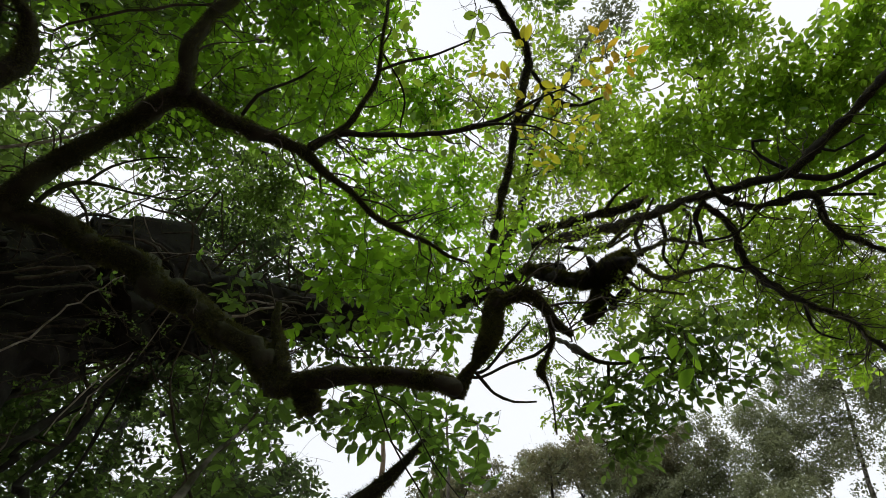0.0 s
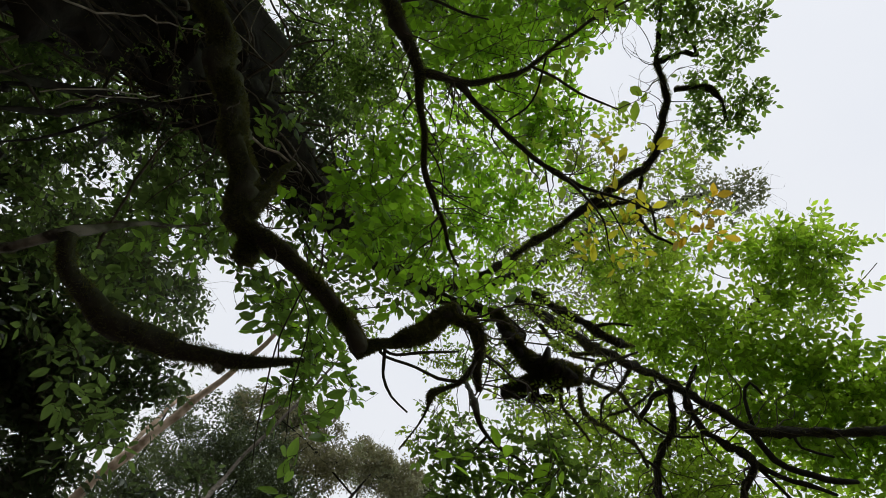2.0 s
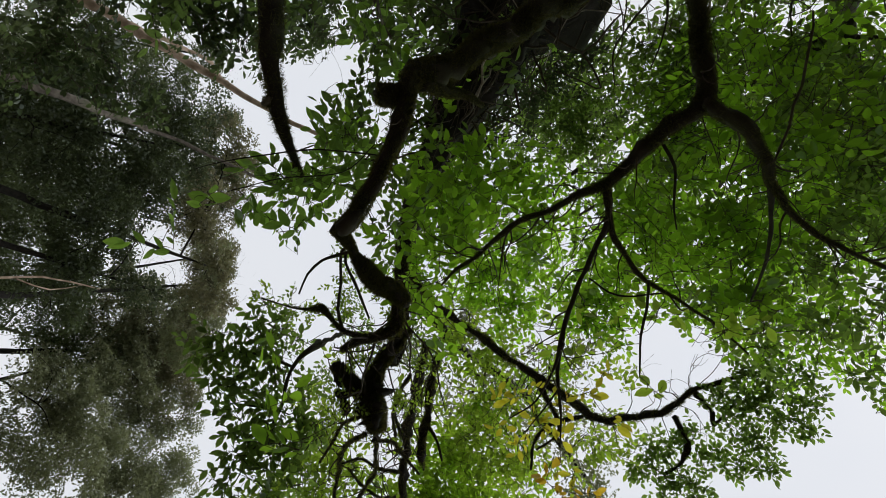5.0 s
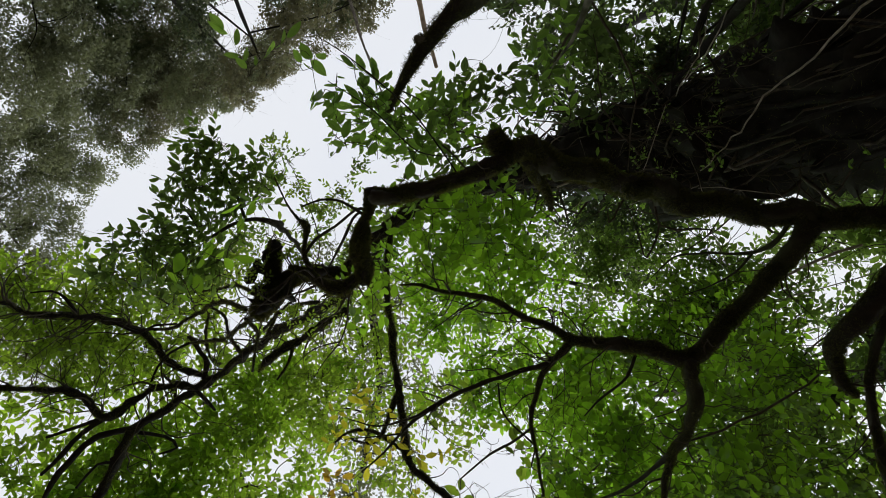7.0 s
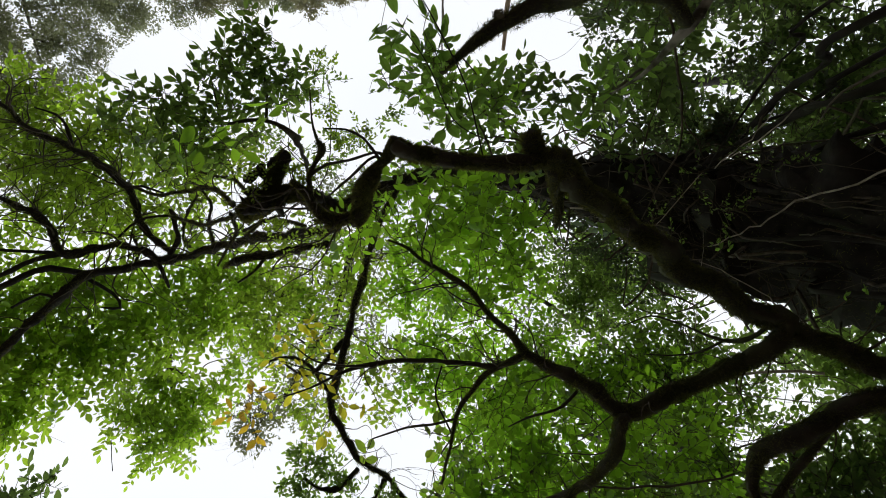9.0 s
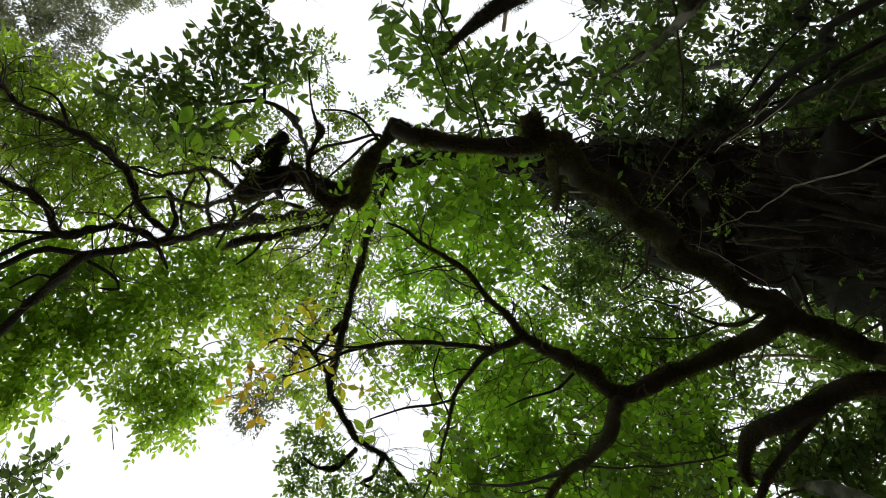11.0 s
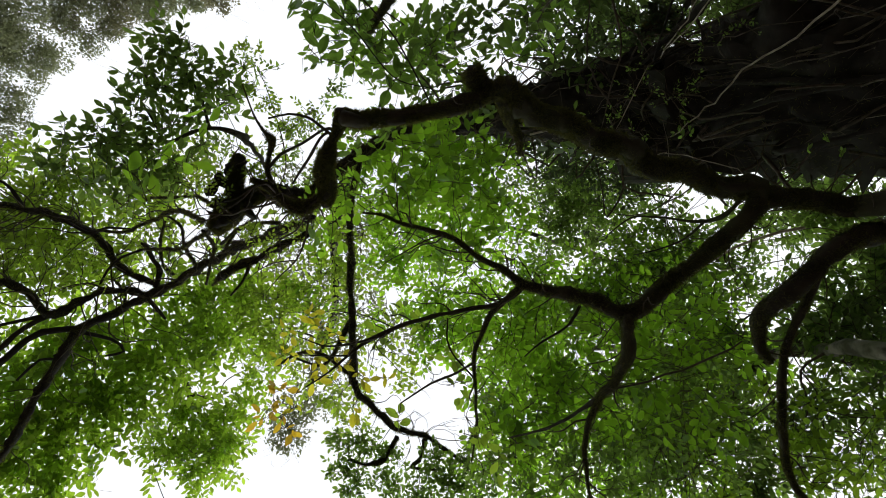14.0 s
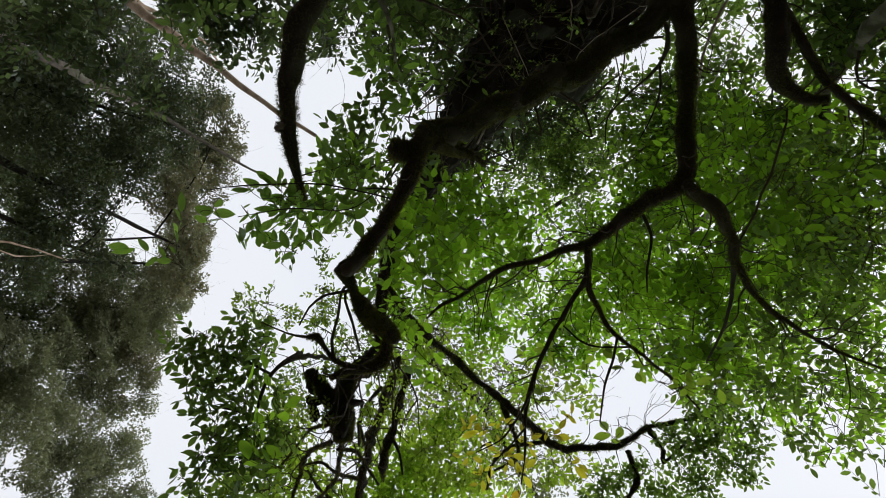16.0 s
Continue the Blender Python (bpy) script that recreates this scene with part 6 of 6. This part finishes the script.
bare_pole.limb("trunk", [(4.6, 13.2, -0.1, 0.08), (4.4, 13.0, 5, 0.04), (3.65, 12.3, 9.32, 0.028), (3.59, 12.19, 10.44, 0.022), (3.74, 11.97, 11.5, 0.015)], step=0.3)
bare_pole.limb("limb", [(3.64, 12.22, 9.64, 0.02), (3.85, 12.15, 10.38, 0.016), (3.72, 12.21, 11.21, 0.01)], step=0.3)


# ---- forest edge beyond ----
def forest_tree(clumps, mat, bark, size=0.104, label="tall olive-green forest tree at the clearing's edge"):
    c = np.array(clumps)
    x, y = float(c[:, 0].mean()), float(c[:, 1].mean() + 2.2)
    high = float(c[:, 2].max())
    t = Tree("forest_tree", label, (x, y, -0.5), bark, group="forest edge")
    k = c[np.argmax(c[:, 2])]
    lean = rng.normal(size=2) * 0.3
    t.limb("trunk", [(x, y, -0.8, 0.24), (x + lean[0], y + lean[1], high * 0.35, 0.17), (x - lean[0], y, high * 0.65, 0.11), (float(k[0]), float(k[1]) + 0.6, high, 0.03)], step=0.5)
    t.far_crown(clumps, size, mat, 0.03)


forest_tree([(3.81, 16.63, 19.85, 1.2, 2.4), (5.81, 16.14, 19.76, 1.45, 2.7), (7.44, 16.61, 18.71, 1.92, 2.7), (9.32, 15.63, 18.72, 1.67, 2.7), (2.19, 17.35, 19.44, 1.2, 2.4), (6.68, 17.43, 16.65, 1.6, 2.4)], LEAF_RUST, BARK_DARK, label="tall brownish forest tree at the edge of the clearing")
forest_tree([(-1.89, 17.78, 19.04, 1.2, 2.4), (0.07, 18.1, 18.82, 1.45, 2.7), (0.21, 17.13, 19.78, 1.2, 2.4), (-0.99, 18.27, 17.1, 1.6, 2.4), (0.82, 18.49, 16.85, 1.6, 2.7)], LEAF_FAR_GREEN_DIM, BARK_DARK)
forest_tree([(-4.39, 17.54, 17.35, 0.91, 2.1), (-3.15, 17.61, 16.03, 1.33, 2.4), (-2.24, 17.78, 14.33, 1.69, 2.7), (-2.84, 18.48, 13.16, 1.69, 2.7)], LEAF_FAR_GREEN_DIM, BARK_DARK)
forest_tree([(3.04, 18.58, 16.46, 1.15, 2.4), (1.48, 18.5, 15.15, 1.77, 2.4), (3.42, 18.71, 14.49, 1.77, 2.4), (5.23, 17.91, 15.01, 1.33, 2.4)], LEAF_FAR_GREEN_DIM, BARK_DARK)
forest_tree([(-0.37, 17.87, 12.59, 1.8, 2.7), (1.79, 17.88, 12.42, 1.8, 2.7), (3.8, 17.86, 11.92, 1.8, 2.7)], LEAF_FAR_GREEN_DIM, BARK_GREY)
forest_tree([(5.77, 18.32, 14.21, 1.97, 2.4), (6.1, 18.21, 12.28, 1.89, 2.4), (7.95, 17.44, 16.01, 1.84, 2.7)], LEAF_FAR_GREEN_DIM, BARK_GREY)
forest_tree([(-0.32, 16.77, 20, 1.2, 2.25), (3.69, 16.3, 20.03, 1.2, 2.4), (1.24, 16.47, 20.22, 0.95, 1.8), (5.3, 16.05, 19.84, 1.11, 2.4)], LEAF_RUST, BARK_DARK, label="tall brownish forest tree at the edge of the clearing")
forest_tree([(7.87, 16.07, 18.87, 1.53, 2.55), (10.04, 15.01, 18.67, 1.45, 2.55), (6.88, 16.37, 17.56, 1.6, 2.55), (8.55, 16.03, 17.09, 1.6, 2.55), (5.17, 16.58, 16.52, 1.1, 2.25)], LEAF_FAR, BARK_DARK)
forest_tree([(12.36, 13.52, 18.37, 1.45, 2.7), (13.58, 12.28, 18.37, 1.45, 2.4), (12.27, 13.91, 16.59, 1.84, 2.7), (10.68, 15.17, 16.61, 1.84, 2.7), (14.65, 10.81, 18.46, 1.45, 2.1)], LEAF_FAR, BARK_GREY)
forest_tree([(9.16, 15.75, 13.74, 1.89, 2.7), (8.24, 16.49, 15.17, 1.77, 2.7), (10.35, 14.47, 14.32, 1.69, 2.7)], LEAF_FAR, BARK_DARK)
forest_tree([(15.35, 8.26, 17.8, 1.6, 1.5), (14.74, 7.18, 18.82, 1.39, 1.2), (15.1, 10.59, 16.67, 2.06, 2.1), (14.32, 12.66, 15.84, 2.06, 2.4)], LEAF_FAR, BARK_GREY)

forest_tree([(-0.78, 18.23, 11.96, 1.87, 2.4), (0.76, 18.52, 11.43, 1.87, 2.4), (1.89, 18.61, 13.14, 1.96, 2.2), (-2.66, 18.02, 12.01, 1.64, 2.4), (-0.06, 18.52, 13.44, 1.47, 2)], LEAF_FAR_GREEN_DIM, BARK_DARK)


forest_tree([(2.89, 14.16, 17.48, 0.78, 2.2), (4.2, 13.8, 17.51, 0.776, 2.2), (5.45, 13.52, 17.37, 0.767, 2.2), (6.18, 13.91, 16.75, 0.831, 2.2), (4.91, 14.48, 16.68, 0.67, 2.2), (4.68, 15.11, 16.13, 0.659, 2.2), (6.62, 13.27, 17.14, 0.754, 2.2)], LEAF_FAR, BARK_DARK)


# dark far leaves here imitate the shade at the foot of the forest
forest_tree([(-1.78, 12.81, 13.24, 1.159, 1.7), (-0.37, 12.8, 13.36, 1.165, 1.7), (0.55, 13.26, 12.83, 1.135, 1.7), (0.77, 13.75, 12.23, 1.1, 1.7), (0.55, 14.45, 11.31, 1.198, 1.7), (-0.71, 13.86, 12.12, 1.254, 1.7), (-0.73, 14.5, 11.24, 1.196, 1.7), (0.28, 14.97, 10.52, 1.288, 1.7)], LEAF_FAR_DARK, BARK_DARK, label="tree at the clearing's edge, dark green with shade in the colour")
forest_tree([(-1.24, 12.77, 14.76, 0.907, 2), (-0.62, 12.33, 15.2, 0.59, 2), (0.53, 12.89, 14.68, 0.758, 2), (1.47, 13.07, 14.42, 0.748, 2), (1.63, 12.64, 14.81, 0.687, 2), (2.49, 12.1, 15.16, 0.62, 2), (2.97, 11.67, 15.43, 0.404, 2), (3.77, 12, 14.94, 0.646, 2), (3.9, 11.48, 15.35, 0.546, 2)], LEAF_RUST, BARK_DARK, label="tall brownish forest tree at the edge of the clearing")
forest_tree([(1.34, 12.54, 12.82, 0.67, 1.7), (1.93, 13.08, 12.1, 0.921, 1.7), (3.25, 12.67, 12.25, 0.767, 1.7), (1.93, 13.72, 11.28, 1.027, 1.7), (2.97, 13.28, 11.6, 1.039, 1.7), (4.24, 13.13, 11.32, 1.158, 1.7), (3.73, 12, 12.84, 0.629, 1.7)], LEAF_FAR_DARK, BARK_DARK, label="tree at the clearing's edge, dark green with shade in the colour")


# ---- mostly unseen ring of trees, added all round to block low skylight ----
def light_block_tree(angle, away, tall, mat):
    a = radians(angle)
    x, y = away * math.sin(a), away * math.cos(a)
    t = Tree("forest_tree", "leafy tree added to block low side light", (x, y, -0.5), BARK_DARK, group="surrounding wood")
    t.limb("trunk", [(x, y, -0.8, 0.2), (x + 0.2, y, tall * 0.5, 0.14), (x, y + 0.2, tall, 0.04)], step=0.5)
    t.far_crown([(x + 1.8 * math.sin(i * 2.4), y + 1.8 * math.cos(i * 2.4), tall * (0.15 + 0.85 * i / 7), 2.1, 0.9) for i in range(8)], 0.25, mat, 0.04)


for i in range(18):
    turn = i * 20 + 6 * math.sin(i * 3.1)
    ahead = math.cos(radians(turn)) > 0.5
    light_block_tree(turn, (18 if ahead else 16 if math.sin(radians(turn)) > -0.2 else 10) + 1.5 * math.sin(i * 1.7), (9.0 if ahead else 9.0 if math.sin(radians(turn)) > 0 else 8.8) + 0.6 * math.cos(i * 2.3), LEAF_DARK if i % 3 else LEAF_FAR_GREEN_DIM)

# ---- small plants rooted on the big trunk ----
def sprig(at, size, lean, leaves, label):
    top = thing("seedling", label, "plant", at, "seedlings on the trunk")
    d = unit(np.array(lean, dtype=float))
    t = Tubes()
    t.add(np.array([(0, 0, 0, 0.0016), (*(d * size * 0.6), 0.0012), (*(d * size * 1.1 + np.array([0, 0, -0.1 * size])), 0.0006)]), 5)
    part("stem", t.mesh("stem"), TWIG, top)
    side = unit(np.cross(d, np.array([0.1, 0.2, 1.0])))
    for k in range(leaves):
        f = 0.35 + 0.65 * k / max(1, leaves - 1)
        way = unit(d * 0.6 + side * (0.8 if k % 2 else -0.8) * (1 if k < leaves - 1 else 0.1) + rng.normal(size=3) * 0.2)
        a, s, u = leaf_frames(way, unit(np.array([0, 0, 1.0]) + 0.4 * rng.normal(size=3)))
        ob = new("leaf", single_blades(LEAF_ONE)[k % 3])
        ob.parent = top
        m = Matrix([[*row, 0] for row in np.stack([a, s, u], 1).tolist()] + [[0, 0, 0, 1]])
        ob.matrix_basis = Matrix.Translation((d * size * f).tolist()) @ m @ Matrix.Diagonal((size * 0.5,) * 3 + (1,))


sprig((-1.89, 0.36, 3.64), 0.065, (0.3, 0.1, -0.5), 6, "pale green seedling growing from the dark trunk")
sprig((-1.97, 0.28, 3.59), 0.06, (0.1, 0.3, -0.4), 5, "pale green seedling growing from the dark trunk")
sprig((-1.96, 0.41, 3.59), 0.06, (0.4, -0.2, -0.4), 6, "pale green seedling growing from the dark trunk")
sprig((-1.55, 0.65, 3.95), 0.09, (0.3, 0.2, -0.5), 4, "small seedling below the mossy limb")
sprig((-1.54, 0.63, 3.85), 0.07, (0.3, 0.2, -0.5), 4, "small seedling below the mossy limb")
sprig((-1.27, 0.68, 4.23), 0.08, (0.3, 0.1, -0.5), 5, "small seedling below the mossy limb")

# ---- pale dry vines in front of the big trunk ----
vine([(-1.92, 0.83, 3.1, 0.0049), (-1.84, 0.81, 3.19, 0.0052), (-1.79, 0.79, 3.32, 0.0047), (-1.72, 0.79, 3.44, 0.0043), (-1.67, 0.78, 3.52, 0.0044), (-1.61, 0.73, 3.62, 0.0039), (-1.56, 0.71, 3.69, 0.004), (-1.5, 0.68, 3.77, 0.0033), (-1.43, 0.66, 3.84, 0.0025)], VINE, "pale dry vine stretched in front of the dark trunk")
vine([(-1.56, 1.16, 3.39, 0.0022), (-1.54, 1.1, 3.49, 0.003), (-1.51, 1.07, 3.56, 0.0031), (-1.45, 1.03, 3.65, 0.0024)], VINE, "short pale vine above the dark trunk")
vine([(-1.91, 1.2, 3.07, 0.0062), (-1.88, 1.21, 3.15, 0.0065), (-1.82, 1.2, 3.27, 0.0062), (-1.79, 1.16, 3.36, 0.0043), (-1.78, 1.11, 3.46, 0.0022)], BARK_POLE, "weathered brown root hanging across the leaves")
vine([(-1.28, 0.55, 3.65, 0.0016), (-1.36, 0.51, 3.62, 0.0023), (-1.43, 0.45, 3.59, 0.0022), (-1.48, 0.4, 3.57, 0.0022), (-1.52, 0.34, 3.55, 0.0014)], VINE, "thin pale vine below the mossy limb")
vine([(-1.16, 0.76, 3.77, 0.0016), (-1.22, 0.82, 3.74, 0.0025), (-1.3, 0.92, 3.7, 0.0025), (-1.36, 0.98, 3.66, 0.0016)], VINE, "thin pale stem in front of the dark roots")
vine([(-1.31, 1.82, 3.66, 0.0077), (-1.35, 1.63, 3.74, 0.007), (-1.39, 1.39, 3.83, 0.0071), (-1.39, 1.22, 3.89, 0.0053), (-1.29, 1.02, 3.99, 0.0046), (-1.21, 0.87, 4.06, 0.0028)], TWIG, "brown hanging root beside the trunk")
vine([(-1.07, 1.56, 4.05, 0.0058), (-1.18, 1.65, 3.99, 0.0085), (-1.31, 1.72, 3.92, 0.0093), (-1.42, 1.79, 3.85, 0.0091), (-1.54, 1.89, 3.75, 0.0089)], BARK_POLE, "pale brown branch crossing the leaves")
vine([(-1.71, 1.2, 3.46, 0.003), (-1.7, 1.17, 3.64, 0.004), (-1.67, 1.16, 3.8, 0.004), (-1.66, 1.16, 4.08, 0.003)], VINE, "thin pale vine hanging beside the dark roots")
vine([(-1.61, 0.68, 4.28, 0.003), (-1.44, 0.73, 4.36, 0.003), (-1.29, 0.79, 4.53, 0.002)], VINE, "thin pale vine across the dark trunk")
vine([(-0.98, 0.82, 3.63, 0.006), (-0.88, 0.84, 3.67, 0.006), (-0.74, 0.84, 3.72, 0.005)], VINE, "short pale stem beside the mossy limb")
vine([(-1.93, 0.04, 3.9, 0.008), (-1.77, 0.06, 4.02, 0.008), (-1.65, 0.02, 4.22, 0.006), (-1.49, -0.07, 4.43, 0.005)], VINE, "pale bare stem behind the mossy limb")
vine([(-2.02, -0.11, 4.08, 0.003), (-1.86, -0.09, 4.2, 0.003), (-1.72, -0.07, 4.42, 0.003)], VINE, "thin pale stem behind the mossy limb")
vine([(-1.3, -0.34, 3.64, 0.004), (-1.09, -0.37, 3.62, 0.005), (-0.84, -0.37, 3.6, 0.005), (-0.67, -0.37, 3.65, 0.003)], TWIG, "thin dark twig below the canopy", "twig")
vine([(0.05, 3.29, 5.17, 0.003), (-0.13, 3.02, 5.38, 0.003), (-0.39, 2.69, 5.59, 0.003)], TWIG, "thin dark liana across the clearing")
vine([(-0.15, 1.71, 3.85, 0.004), (-0.29, 1.41, 3.8, 0.005), (-0.41, 1.08, 3.72, 0.005), (-0.52, 0.86, 3.68, 0.006)], TWIG, "thin dark liana across the clearing")
vine([(2.64, -0.4, 5.83, 0.003), (2.6, -0.64, 5.83, 0.003)], TWIG, "hanging thread of vine")
